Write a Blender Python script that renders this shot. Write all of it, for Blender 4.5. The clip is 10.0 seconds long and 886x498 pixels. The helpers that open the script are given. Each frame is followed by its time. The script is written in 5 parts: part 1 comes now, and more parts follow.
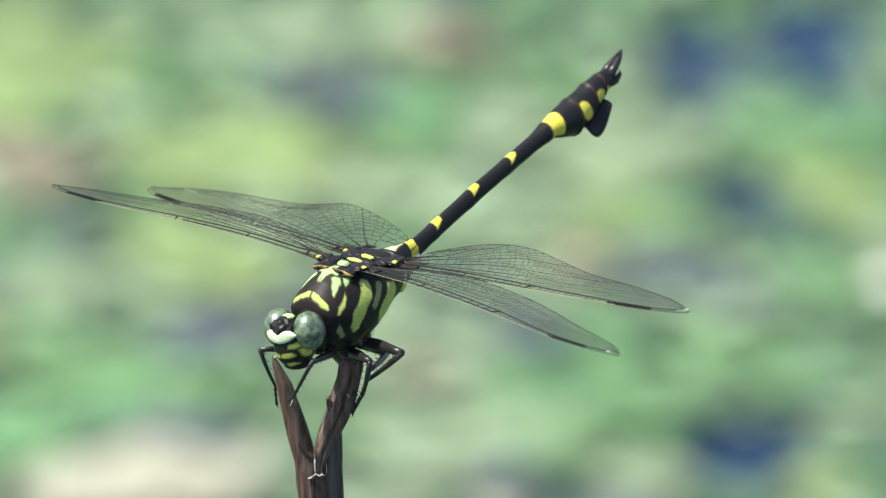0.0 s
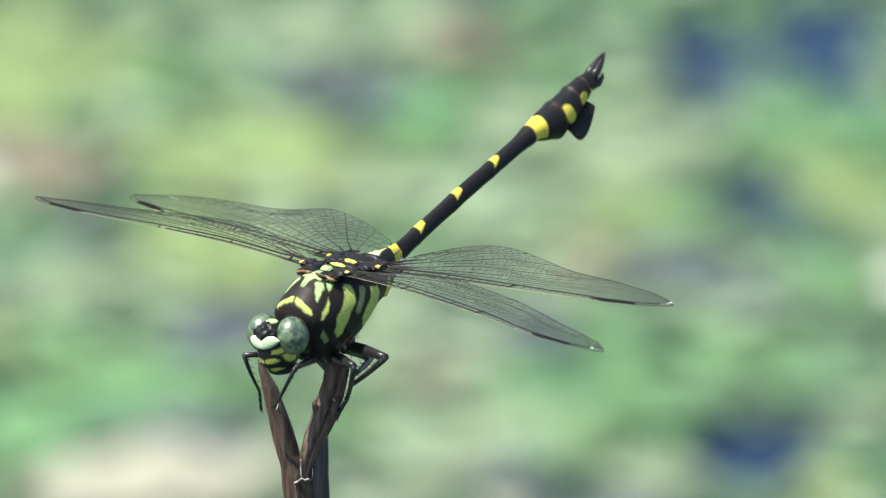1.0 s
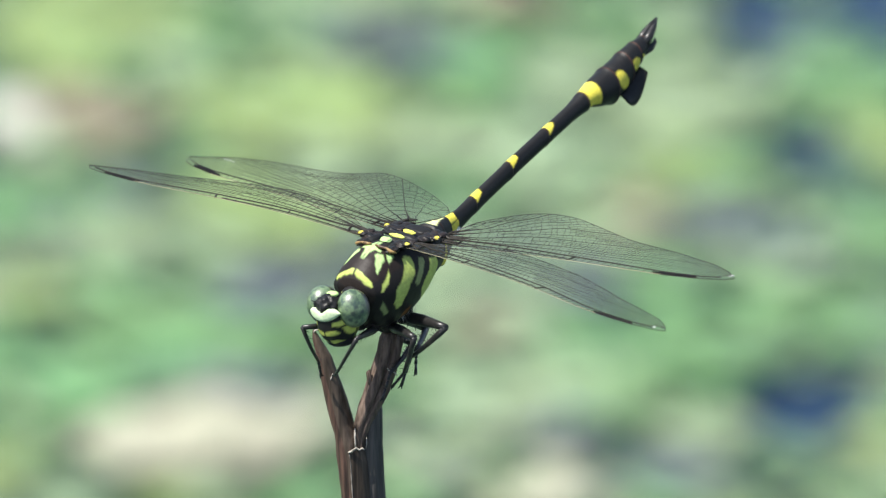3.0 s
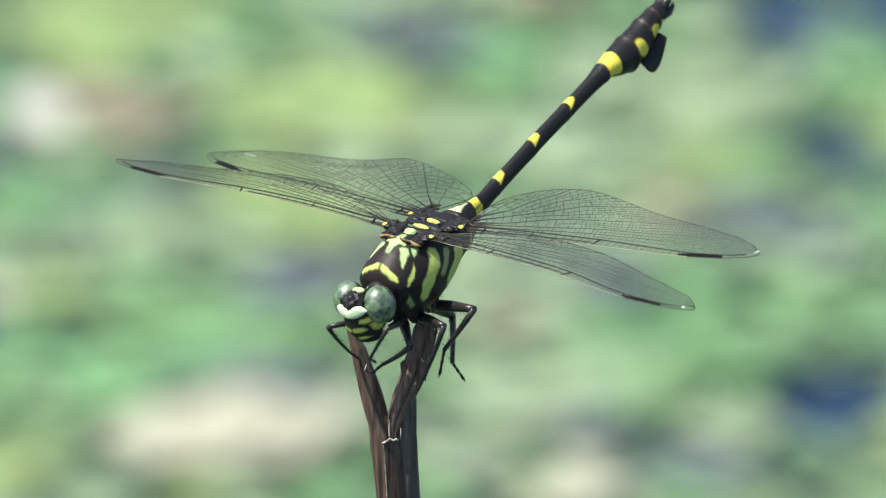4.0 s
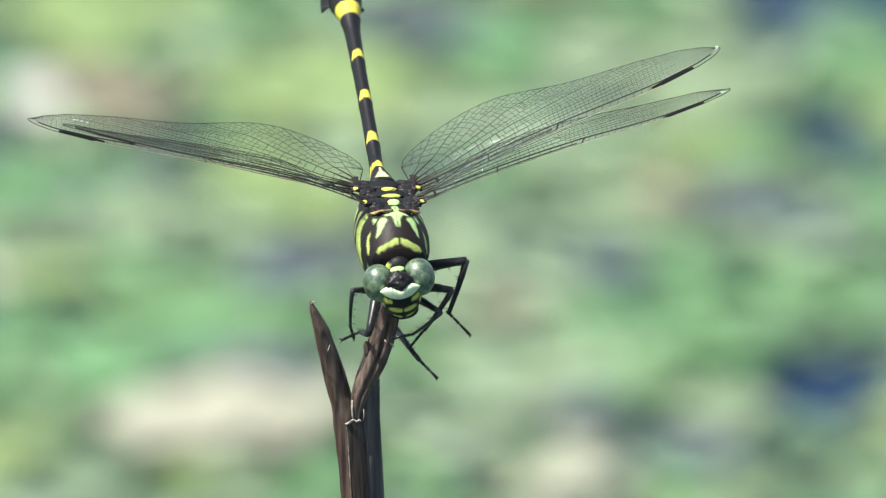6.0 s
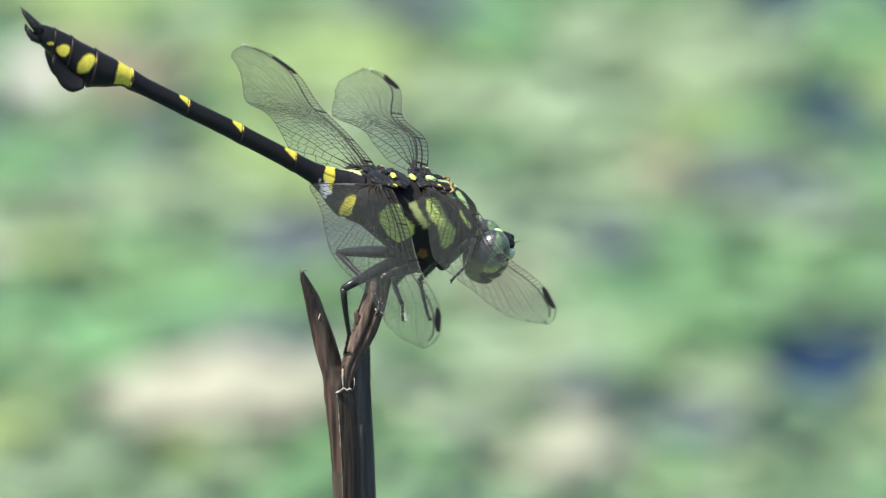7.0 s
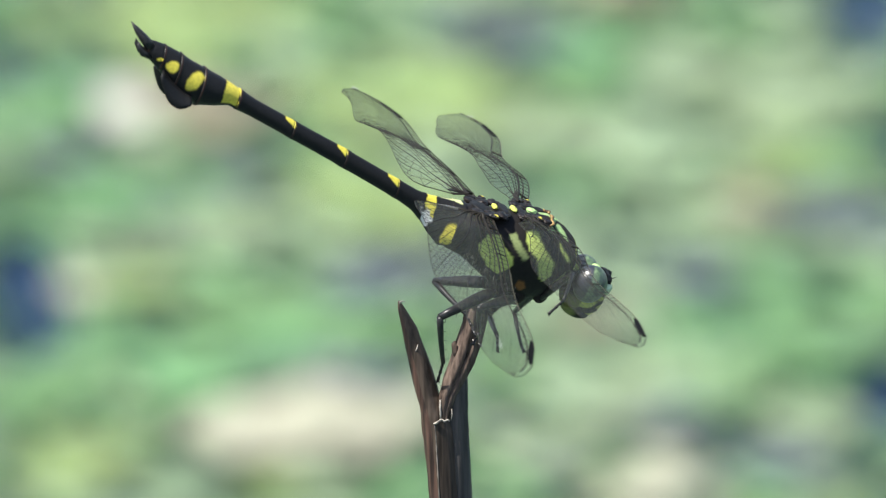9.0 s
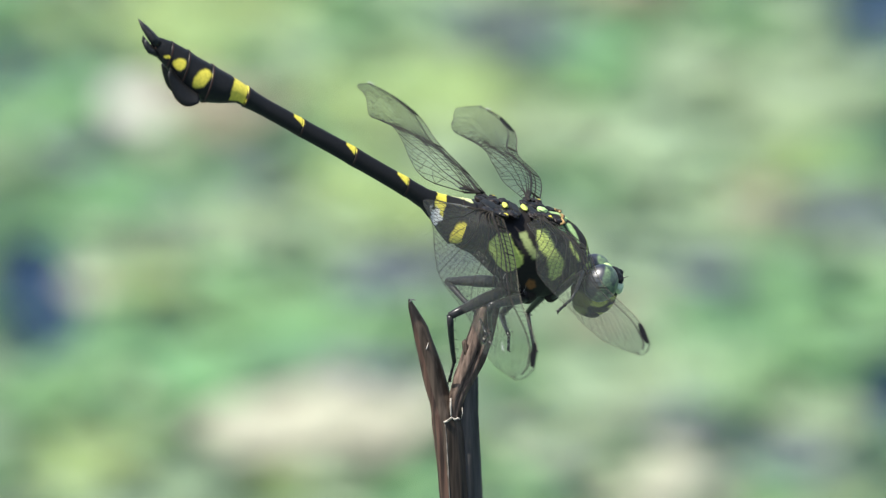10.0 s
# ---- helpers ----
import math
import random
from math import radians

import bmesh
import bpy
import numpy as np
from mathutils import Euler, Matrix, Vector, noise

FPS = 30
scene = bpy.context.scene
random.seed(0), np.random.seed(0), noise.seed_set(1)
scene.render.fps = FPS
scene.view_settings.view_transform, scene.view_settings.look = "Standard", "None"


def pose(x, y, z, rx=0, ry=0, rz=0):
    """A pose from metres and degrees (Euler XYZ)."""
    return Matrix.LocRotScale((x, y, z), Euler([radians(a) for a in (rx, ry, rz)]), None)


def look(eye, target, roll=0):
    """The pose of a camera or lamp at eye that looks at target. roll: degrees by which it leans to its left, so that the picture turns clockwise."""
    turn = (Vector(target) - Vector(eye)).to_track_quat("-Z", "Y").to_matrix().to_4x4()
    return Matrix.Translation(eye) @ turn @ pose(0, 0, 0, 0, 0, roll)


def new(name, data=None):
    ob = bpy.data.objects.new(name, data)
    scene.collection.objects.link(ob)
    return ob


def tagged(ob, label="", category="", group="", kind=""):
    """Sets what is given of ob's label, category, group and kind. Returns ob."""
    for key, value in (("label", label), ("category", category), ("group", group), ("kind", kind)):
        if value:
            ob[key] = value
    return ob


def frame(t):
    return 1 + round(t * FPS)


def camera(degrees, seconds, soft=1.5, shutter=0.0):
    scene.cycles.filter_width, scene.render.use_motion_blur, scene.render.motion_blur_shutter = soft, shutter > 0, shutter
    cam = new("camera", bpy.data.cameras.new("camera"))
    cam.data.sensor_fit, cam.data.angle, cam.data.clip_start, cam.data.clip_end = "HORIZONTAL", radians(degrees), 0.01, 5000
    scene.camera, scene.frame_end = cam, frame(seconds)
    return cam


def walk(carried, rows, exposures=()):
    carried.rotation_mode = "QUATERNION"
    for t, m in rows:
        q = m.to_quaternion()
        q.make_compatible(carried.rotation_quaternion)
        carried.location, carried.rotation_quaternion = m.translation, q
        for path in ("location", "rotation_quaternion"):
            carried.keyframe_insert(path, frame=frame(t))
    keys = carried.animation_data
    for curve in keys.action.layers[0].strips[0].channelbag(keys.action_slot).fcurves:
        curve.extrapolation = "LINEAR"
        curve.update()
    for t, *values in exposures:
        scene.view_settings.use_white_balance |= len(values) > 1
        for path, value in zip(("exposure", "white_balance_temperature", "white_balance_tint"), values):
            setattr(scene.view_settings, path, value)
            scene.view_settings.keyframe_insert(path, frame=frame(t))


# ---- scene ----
PITCH = radians(18.0)                      # the path looks down by this
FORK = Vector((0.0, 0.0, 0.513))           # the fork of the twig, over the pond
AIM = 2.2                                  # metres from the lens to the twig
MM = 0.001
UP = Vector((0, math.sin(PITCH), math.cos(PITCH)))
BACK = Vector((0, -math.cos(PITCH), math.sin(PITCH)))

cam = camera(2 * math.degrees(math.atan(0.05693 / AIM)), 10.0, soft=1.25)
cam.data.dof.use_dof = True
cam.data.dof.focus_distance = AIM - 0.006
cam.data.dof.aperture_fstop = 36
cam.data.dof.aperture_blades = 0


def aim(t, ax, ay, ex, ey):
    """A row of the path, in millimetres: where the lens aims beside the fork, and how far the hand has drifted."""
    eye = FORK + BACK * AIM + (Vector((1, 0, 0)) * ex + UP * ey) * MM
    return t, look(eye, FORK + (Vector((1, 0, 0)) * ax + UP * ay) * MM)


walk(cam, [
    aim(0, 16.12, 28.35, -7.1, -1.4),
    aim(0.2, 16.63, 28.25, -7.3, -1.1),
    aim(0.3, 16.85, 28.61, -7.4, -0.9),
    aim(0.5, 18.23, 29.48, -7.6, -0.7),
    aim(0.7, 18.15, 28.32, -4.6, -0.4),
    aim(0.8, 18.30, 28.25, -3.0, -0.3),
    aim(1, 17.90, 28.90, 0.0, -0.0),
    aim(1.2, 13.51, 25.70, 0.4, 0.3),
    aim(1.3, 11.40, 25.49, 0.6, 0.5),
    aim(1.5, 5.11, 25.01, 1.0, 0.8),
    aim(1.7, 0.51, 22.80, 0.7, 1.9),
    aim(1.8, 0.73, 22.51, 0.6, 2.4),
    aim(2, 3.67, 22.00, 0.3, 3.4),
    aim(2.2, 6.61, 22.15, 0.5, 3.9),
    aim(2.3, 8.13, 21.93, 0.5, 4.2),
    aim(2.5, 11.33, 24.03, 0.7, 4.7),
    aim(2.7, 11.98, 25.12, 0.1, 4.7),
    aim(3.8, 7.91, 23.82, -2.6, 3.7),
    aim(4, 6.53, 23.82, -3.0, 3.4),
    aim(4.2, 5.66, 23.02, -3.3, 3.8),
    aim(4.3, 5.23, 22.73, -3.4, 4.0),
    aim(4.5, 4.86, 23.13, -3.7, 4.4),
    aim(4.7, 6.32, 23.67, -1.0, 4.3),
    aim(4.8, 7.91, 23.82, 0.3, 4.3),
    aim(5, 9.80, 24.54, 3.0, 4.2),
    aim(5.2, 11.11, 24.76, 3.7, 3.9),
    aim(5.3, 11.98, 24.76, 4.1, 3.7),
    aim(5.5, 10.67, 24.54, 4.7, 3.4),
    aim(5.6, 10.24, 23.60, 5.0, 3.2),
    aim(5.7, 10.46, 22.95, 5.3, 3.0),
    aim(6.8, 12.85, 17.50, 8.3, 0.9),
    aim(7, 12.45, 17.35, 8.8, 0.5),
    aim(7.2, 14.09, 17.93, 8.2, 1.2),
    aim(7.3, 11.18, 18.59, 7.9, 1.6),
    aim(7.5, 9.44, 19.24, 7.3, 2.4),
    aim(7.7, 9.08, 18.81, 7.1, 1.8),
    aim(7.8, 8.35, 19.39, 7.0, 1.5),
    aim(8, 6.68, 20.26, 6.8, 0.8),
    aim(8.2, 5.66, 19.75, 6.6, 0.5),
    aim(8.3, 5.37, 19.60, 6.5, 0.3),
    aim(8.5, 4.21, 20.55, 6.3, -0.0),
    aim(8.7, 2.69, 21.28, 6.2, -0.3),
    aim(9, -0.11, 21.35, 5.9, -0.8),
    aim(9.2, 0.15, 21.49, 5.9, -0.8),
    aim(9.3, -0.94, 21.28, 5.9, -0.8),
    aim(9.5, -1.67, 22.15, 5.9, -0.8),
    aim(9.7, -2.25, 21.49, 5.9, -0.8),
    aim(10, -1.45, 21.13, 5.9, -0.8),
])

# ---- light: high sun from the side, clear sky ----
SUN_EL, SUN_AZ = radians(62), radians(-114)        # azimuth from +y towards +x
world = bpy.data.worlds.new("sky")
scene.world = world
world.use_nodes = True
wn = world.node_tree
sky = wn.nodes.new("ShaderNodeTexSky")
sky.sky_type = "NISHITA"
sky.sun_disc = False
sky.dust_density, sky.ozone_density = 1.6, 0.9
sky.sun_elevation, sky.sun_rotation = SUN_EL, SUN_AZ
wn.links.new(sky.outputs["Color"], wn.nodes["Background"].inputs["Color"])
wn.nodes["Background"].inputs["Strength"].default_value = 0.125
lamp = bpy.data.lights.new("sun", "SUN")
lamp.energy, lamp.angle, lamp.color = 5.0, radians(0.53), (1.0, 0.965, 0.9)
sun = new("sun", lamp)
to_sun = Vector((math.sin(SUN_AZ) * math.cos(SUN_EL), math.cos(SUN_AZ) * math.cos(SUN_EL), math.sin(SUN_EL)))
sun.matrix_world = look(to_sun * 20, (0, 0, 0))
scene.view_settings.exposure = 0.38


# ---- materials ----
def material(name):
    m = bpy.data.materials.new(name)
    m.use_nodes = True
    return m, m.node_tree.nodes, m.node_tree.links, m.node_tree.nodes["Principled BSDF"]


def noise_mix(m, low, high, scale, detail=4.0, stretch=(1, 1, 1), rough=0.6, at=(0.35, 0.65)):
    """A colour that wanders between two by a noise in object space."""
    nodes, links = m.node_tree.nodes, m.node_tree.links
    co = nodes.new("ShaderNodeTexCoord")
    mp = nodes.new("ShaderNodeMapping")
    mp.inputs["Scale"].default_value = stretch
    nz = nodes.new("ShaderNodeTexNoise")
    nz.inputs["Scale"].default_value, nz.inputs["Detail"].default_value, nz.inputs["Roughness"].default_value = scale, detail, rough
    ramp = nodes.new("ShaderNodeValToRGB")
    ramp.color_ramp.elements[0].position, ramp.color_ramp.elements[1].position = at
    ramp.color_ramp.elements[0].color, ramp.color_ramp.elements[1].color = (*low, 1), (*high, 1)
    links.new(co.outputs["Object"], mp.inputs["Vector"])
    links.new(mp.outputs["Vector"], nz.inputs["Vector"])
    links.new(nz.outputs["Fac"], ramp.inputs["Fac"])
    return ramp.outputs["Color"], nz.outputs["Fac"]


def bump(m, height, strength, distance):
    b = m.node_tree.nodes.new("ShaderNodeBump")
    b.inputs["Strength"].default_value, b.inputs["Distance"].default_value = strength, distance
    m.node_tree.links.new(height, b.inputs["Height"])
    m.node_tree.links.new(b.outputs["Normal"], m.node_tree.nodes["Principled BSDF"].inputs["Normal"])


def plain(name, low, high, scale, rough=0.45, stretch=(1, 1, 1), relief=0.3, distance=0.00005, coat=0.0, spec=0.5):
    m, nodes, links, b = material(name)
    colour, height = noise_mix(m, low, high, scale, stretch=stretch)
    links.new(colour, b.inputs["Base Color"])
    b.inputs["Roughness"].default_value = rough
    b.inputs["Coat Weight"].default_value = coat
    b.inputs["Specular IOR Level"].default_value = spec
    bump(m, height, relief, distance)
    return m


def pigment(name, rough, coat=0.0, relief=0.25, scale=2500, coat_rough=0.24, spec=0.4):
    """Cuticle whose markings are a vertex attribute, broken up by a fine grain."""
    m, nodes, links, b = material(name)
    attr = nodes.new("ShaderNodeAttribute")
    attr.attribute_name = "pigment"
    colour, height = noise_mix(m, (0.86, 0.86, 0.86), (1.08, 1.08, 1.08), scale)
    mul = nodes.new("ShaderNodeMix")
    mul.data_type, mul.blend_type = "RGBA", "MULTIPLY"
    mul.inputs["Factor"].default_value = 1.0
    links.new(attr.outputs["Color"], mul.inputs["A"])
    links.new(colour, mul.inputs["B"])
    links.new(mul.outputs["Result"], b.inputs["Base Color"])
    b.inputs["Roughness"].default_value = rough
    b.inputs["Coat Weight"].default_value = coat
    b.inputs["Coat Roughness"].default_value = coat_rough
    b.inputs["Specular IOR Level"].default_value = spec
    bump(m, height, relief, 0.00006)
    return m


BLACK, BROWN = (0.014, 0.014, 0.014), (0.028, 0.018, 0.014)
GREEN, YELLOW, CREAM = (0.52, 0.63, 0.16), (0.80, 0.70, 0.09), (0.70, 0.86, 0.54)
MINT = (0.48, 0.70, 0.28)

cuticle = pigment("patterned_cuticle", 0.5, 0.0, 0.5, spec=0.25)
shell = pigment("abdomen_cuticle", 0.45, 0.0, 0.5, spec=0.3)
leg_black = plain("leg_cuticle", (0.012, 0.012, 0.012), (0.034, 0.032, 0.030), 1800, 0.34, relief=0.5)
hinge_black = pigment("hinge_cuticle", 0.42, 0.0, 0.6, spec=0.3)
eye_skin = pigment("compound_eye", 0.5, 1.0, relief=0.0, scale=6000, coat_rough=0.35)
eye_skin.node_tree.nodes["Principled BSDF"].inputs["Coat IOR"].default_value = 1.85
vein_dark = plain("vein", (0.014, 0.012, 0.009), (0.036, 0.030, 0.021), 900, 0.5, spec=0.3)
vein_pale = plain("costal_vein", (0.42, 0.38, 0.22), (0.62, 0.57, 0.38), 900, 0.4)
stigma_black = plain("stigma", (0.003, 0.003, 0.003), (0.006, 0.005, 0.005), 900, 0.7, spec=0.15)
# white of the wing debris and of the sun glints built as flecks
flake_glint_white = plain("flake_glint", (0.6, 0.62, 0.6), (0.85, 0.85, 0.83), 3000, 0.6)


def film_material():
    """Wing membrane: nearly clear, thinly hazed, with a gloss."""
    m, nodes, links, b = material("wing_membrane")
    clear = nodes.new("ShaderNodeBsdfTransparent")
    clear.inputs["Color"].default_value = (0.99, 0.99, 0.985, 1)
    through_haze, skin_haze, haze = nodes.new("ShaderNodeBsdfTranslucent"), nodes.new("ShaderNodeBsdfDiffuse"), nodes.new("ShaderNodeMixShader")
    through_haze.inputs["Color"].default_value = skin_haze.inputs["Color"].default_value = (0.92, 0.91, 0.87, 1)
    haze.inputs["Fac"].default_value = 0.1
    links.new(through_haze.outputs[0], haze.inputs[1])
    links.new(skin_haze.outputs[0], haze.inputs[2])
    gloss = nodes.new("ShaderNodeBsdfGlossy")
    gloss.inputs["Roughness"].default_value = 0.1
    gloss.inputs["Color"].default_value = (0.9, 0.92, 0.95, 1)
    co = nodes.new("ShaderNodeTexCoord")
    nz = nodes.new("ShaderNodeTexNoise")
    nz.inputs["Scale"].default_value, nz.inputs["Detail"].default_value = 1400, 3
    links.new(co.outputs["Object"], nz.inputs["Vector"])
    bp = nodes.new("ShaderNodeBump")
    bp.inputs["Strength"].default_value, bp.inputs["Distance"].default_value = 0.9, 0.0003
    links.new(nz.outputs["Fac"], bp.inputs["Height"])
    links.new(bp.outputs["Normal"], gloss.inputs["Normal"])
    fres = nodes.new("ShaderNodeFresnel")
    fres.inputs["IOR"].default_value = 1.45
    one, two = nodes.new("ShaderNodeMixShader"), nodes.new("ShaderNodeMixShader")
    one.inputs["Fac"].default_value = 0.125
    links.new(clear.outputs[0], one.inputs[1])
    links.new(haze.outputs[0], one.inputs[2])
    scale = nodes.new("ShaderNodeMath")
    scale.operation = "MULTIPLY"
    scale.inputs[1].default_value = 0.06
    links.new(fres.outputs[0], scale.inputs[0])
    links.new(scale.outputs[0], two.inputs["Fac"])
    links.new(one.outputs[0], two.inputs[1])
    links.new(gloss.outputs[0], two.inputs[2])
    links.new(two.outputs[0], nodes["Material Output"].inputs["Surface"])
    nodes.remove(b)
    return m


membrane = film_material()
bark = plain("bark", (0.03, 0.023, 0.018), (0.16, 0.12, 0.092), 700, 0.38, stretch=(1, 1, 0.03), relief=0.6, distance=0.0003, spec=0.25)
bark_grey = plain("weathered_bark", (0.035, 0.032, 0.03), (0.13, 0.118, 0.11), 800, 0.36, stretch=(1, 1, 0.03), relief=0.5, distance=0.0002, spec=0.35)
bark_red = plain("red_bark", (0.026, 0.017, 0.013), (0.15, 0.085, 0.06), 1300, 0.5, stretch=(1, 1, 0.03), relief=0.7, distance=0.0003)
bark_brown = plain("broken_wood", (0.035, 0.024, 0.018), (0.22, 0.16, 0.125), 1000, 0.6, spec=0.25, stretch=(1, 1, 0.16), relief=0.9, distance=0.0004)
bast_dull = plain("worn_edge", (0.08, 0.065, 0.05), (0.34, 0.29, 0.24), 1500, 0.5, stretch=(1, 1, 0.1))
bast = plain("bast_fibre", (0.26, 0.23, 0.19), (0.60, 0.55, 0.47), 900, 0.6)


def leaf_material(name, low, high, rough=0.35):
    """A floating leaf: blotched, each leaf a little different."""
    m, nodes, links, b = material(name)
    colour, height = noise_mix(m, low, high, 90, detail=5)
    info = nodes.new("ShaderNodeObjectInfo")
    hsv = nodes.new("ShaderNodeHueSaturation")
    for socket, a, c in (("Hue", 0.485, 0.515), ("Value", 0.85, 1.15)):
        r = nodes.new("ShaderNodeMapRange")
        r.inputs["To Min"].default_value, r.inputs["To Max"].default_value = a, c
        links.new(info.outputs["Random"], r.inputs["Value"])
        links.new(r.outputs["Result"], hsv.inputs[socket])
    links.new(colour, hsv.inputs["Color"])
    links.new(hsv.outputs["Color"], b.inputs["Base Color"])
    b.inputs["Roughness"].default_value = rough
    b.inputs["Specular IOR Level"].default_value = 0.35
    bump(m, height, 0.5, 0.001)
    return m


leaf_mid = leaf_material("leaf_green", (0.142, 0.297, 0.117), (0.236, 0.42, 0.18))
leaf_pale = leaf_material("leaf_pale", (0.278, 0.385, 0.208), (0.395, 0.50, 0.295), 0.4)
leaf_lime = leaf_material("leaf_lime", (0.265, 0.38, 0.125), (0.36, 0.47, 0.19))
leaf_dark = leaf_material("leaf_dark", (0.09, 0.17, 0.10), (0.14, 0.23, 0.13))
leaf_grey = leaf_material("leaf_grey", (0.10, 0.13, 0.15), (0.16, 0.18, 0.20), 0.3)
leaf_dead = leaf_material("leaf_dead", (0.435, 0.44, 0.31), (0.545, 0.535, 0.405), 0.7)
# near-white leaf colour that stands in for a specular glint
leaf_glint = leaf_material("leaf_glint_white", (0.66, 0.65, 0.56), (0.80, 0.78, 0.68), 0.7)
leaf_rust = leaf_material("leaf_rust", (0.29, 0.25, 0.17), (0.38, 0.33, 0.23), 0.7)


def water_material():
    m, nodes, links, b = material("pond_water")
    colour, height = noise_mix(m, (0.007, 0.022, 0.052), (0.013, 0.034, 0.072), 6)
    links.new(colour, b.inputs["Base Color"])
    b.inputs["Roughness"].default_value = 0.08
    b.inputs["IOR"].default_value = 1.33
    b.inputs["Specular IOR Level"].default_value = 0.3
    bump(m, height, 0.15, 0.01)
    return m


water_skin = water_material()


# ---- building ----
def finish(name, verts, faces, mats, smooth=True, index=None):
    me = bpy.data.meshes.new(name)
    me.from_pydata(verts, [], faces)
    for m in mats:
        me.materials.append(m)
    if index is not None:
        me.polygons.foreach_set("material_index", index)
    me.polygons.foreach_set("use_smooth", [smooth] * len(faces))
    me.update()
    return me


def part(name, me, parent, label=""):
    ob = new(name, me)
    ob.parent = parent
    return tagged(ob, label)


def thing(name, label, category, group="", at=None):
    ob = new(name)
    ob.empty_display_size = 0.01
    if at is not None:
        ob.matrix_world = at
    return tagged(ob, label, category, group)


def loft(rings, cap=True):
    """Verts and faces of a skin over rings of equal length."""
    n = len(rings[0])
    verts = [v for r in rings for v in r]
    faces = [(i * n + j, i * n + (j + 1) % n, (i + 1) * n + (j + 1) % n, (i + 1) * n + j) for i in range(len(rings) - 1) for j in range(n)]
    if cap:
        for i, flip in ((0, True), (len(rings) - 1, False)):
            c = len(verts)
            verts.append(tuple(np.mean(np.array(rings[i]), axis=0)))
            base = i * n
            faces += [((base + (j + 1) % n, base + j, c) if flip else (base + j, base + (j + 1) % n, c)) for j in range(n)]
    return verts, faces


def tube(path, radii, n=10, wobble=0.0, seed=0, squash=1.0):
    """A skin round a path of points; the radii may be uneven."""
    rng = random.Random(seed)
    pts = [Vector(p) for p in path]
    rings, side = [], None
    for i, p in enumerate(pts):
        d = (pts[min(i + 1, len(pts) - 1)] - pts[max(i - 1, 0)]).normalized()
        if side is None:
            side = d.orthogonal().normalized()
        side = (side - d * side.dot(d)).normalized()
        other = d.cross(side)
        ring = []
        for j in range(n):
            a = 2 * math.pi * j / n
            r = radii[i] * (1 + wobble * rng.uniform(-1, 1))
            ring.append(tuple(p + side * (r * math.cos(a)) + other * (r * squash * math.sin(a))))
        rings.append(ring)
    return loft(rings)


def joined(pieces):
    """Several (verts, faces) in one; also the piece of every face."""
    verts, faces, which = [], [], []
    for k, (v, f) in enumerate(pieces):
        o = len(verts)
        verts += list(v)
        faces += [tuple(i + o for i in q) for q in f]
        which += [k] * len(f)
    return verts, faces, which


def ball(centre, radii, nu=24, nv=16, shape=None):
    rings = []
    for i in range(nv + 1):
        th = math.pi * (0.001 + 0.998 * i / nv)
        ring = []
        for j in range(nu):
            ph = 2 * math.pi * j / nu
            d = Vector((math.sin(th) * math.cos(ph), math.sin(th) * math.sin(ph), math.cos(th)))
            k = shape(d) if shape else 1.0
            ring.append(tuple(c + r * x * k for c, r, x in zip(centre, radii, d)))
        rings.append(ring)
    v, f = loft(rings, cap=False)
    return v, [tuple(reversed(q)) for q in f]


def paint(me, colour_at):
    """The markings of a cuticle: a colour for every vertex, by its place in the body."""
    attr = me.attributes.new("pigment", "FLOAT_COLOR", "POINT")
    attr.data.foreach_set("color", [c for v in me.vertices for c in (*colour_at(v.co / MM), 1.0)])


def mixed(a, b, k):
    k = min(max(k, 0.0), 1.0)
    return tuple(x + (y - x) * k for x, y in zip(a, b))


def edge(d, soft=0.12):
    """1 inside (d below 0), 0 outside, with a narrow blur."""
    return min(max(0.5 - d / soft, 0.0), 1.0)


def scaled(pts, k=MM):
    return [tuple(x * k for x in p) for p in pts]


# ---- the pond ----
def pond():
    n = 3
    size = 400.0
    verts = [(x * size / n - size / 2, y * size / n - size / 2, 0.0) for y in range(n + 1) for x in range(n + 1)]
    faces = [(y * (n + 1) + x, y * (n + 1) + x + 1, (y + 1) * (n + 1) + x + 1, (y + 1) * (n + 1) + x) for y in range(n) for x in range(n)]
    tagged(new("water", finish("water", verts, faces, [water_skin])), "still dark blue pond water reflecting the sky", "water", kind="structure")


def leaf_mesh(name, mat, seed, notch=0.16):
    """A round floating leaf a unit across: notched, with a waved, slightly lifted rim and real thickness."""
    rng = random.Random(seed)
    n, rings = 28, (0.0, 0.35, 0.7, 0.93, 1.0)
    ph = [rng.uniform(0, 6.28) for _ in range(4)]
    top = []
    for k in rings:
        ring = []
        for j in range(n):
            a = notch + (2 * math.pi - 2 * notch) * j / (n - 1)
            w = 1 + 0.06 * math.sin(2 * a + ph[0]) + 0.04 * math.sin(3 * a + ph[1]) + 0.02 * math.sin(7 * a + ph[2])
            z = 0.02 + 0.03 * k ** 3 + 0.02 * k * k * math.sin(3 * a + ph[3]) + 0.012 * k * math.sin(7 * a)
            ring.append((0.5 * k * w * math.cos(a), 0.5 * k * w * math.sin(a), z))
        top.append(ring)
    verts = [v for r in top for v in r]
    m = len(verts)
    verts += [(x, y, z - 0.018) for x, y, z in verts]
    faces = []
    for i in range(len(rings) - 1):
        for j in range(n - 1):
            q = (i * n + j, (i + 1) * n + j, (i + 1) * n + j + 1, i * n + j + 1)
            faces += [q, tuple(m + x for x in reversed(q))]
    o = (len(rings) - 1) * n
    faces += [(o + j, m + o + j, m + o + j + 1, o + j + 1) for j in range(n - 1)]
    return finish(name, verts, faces, [mat])


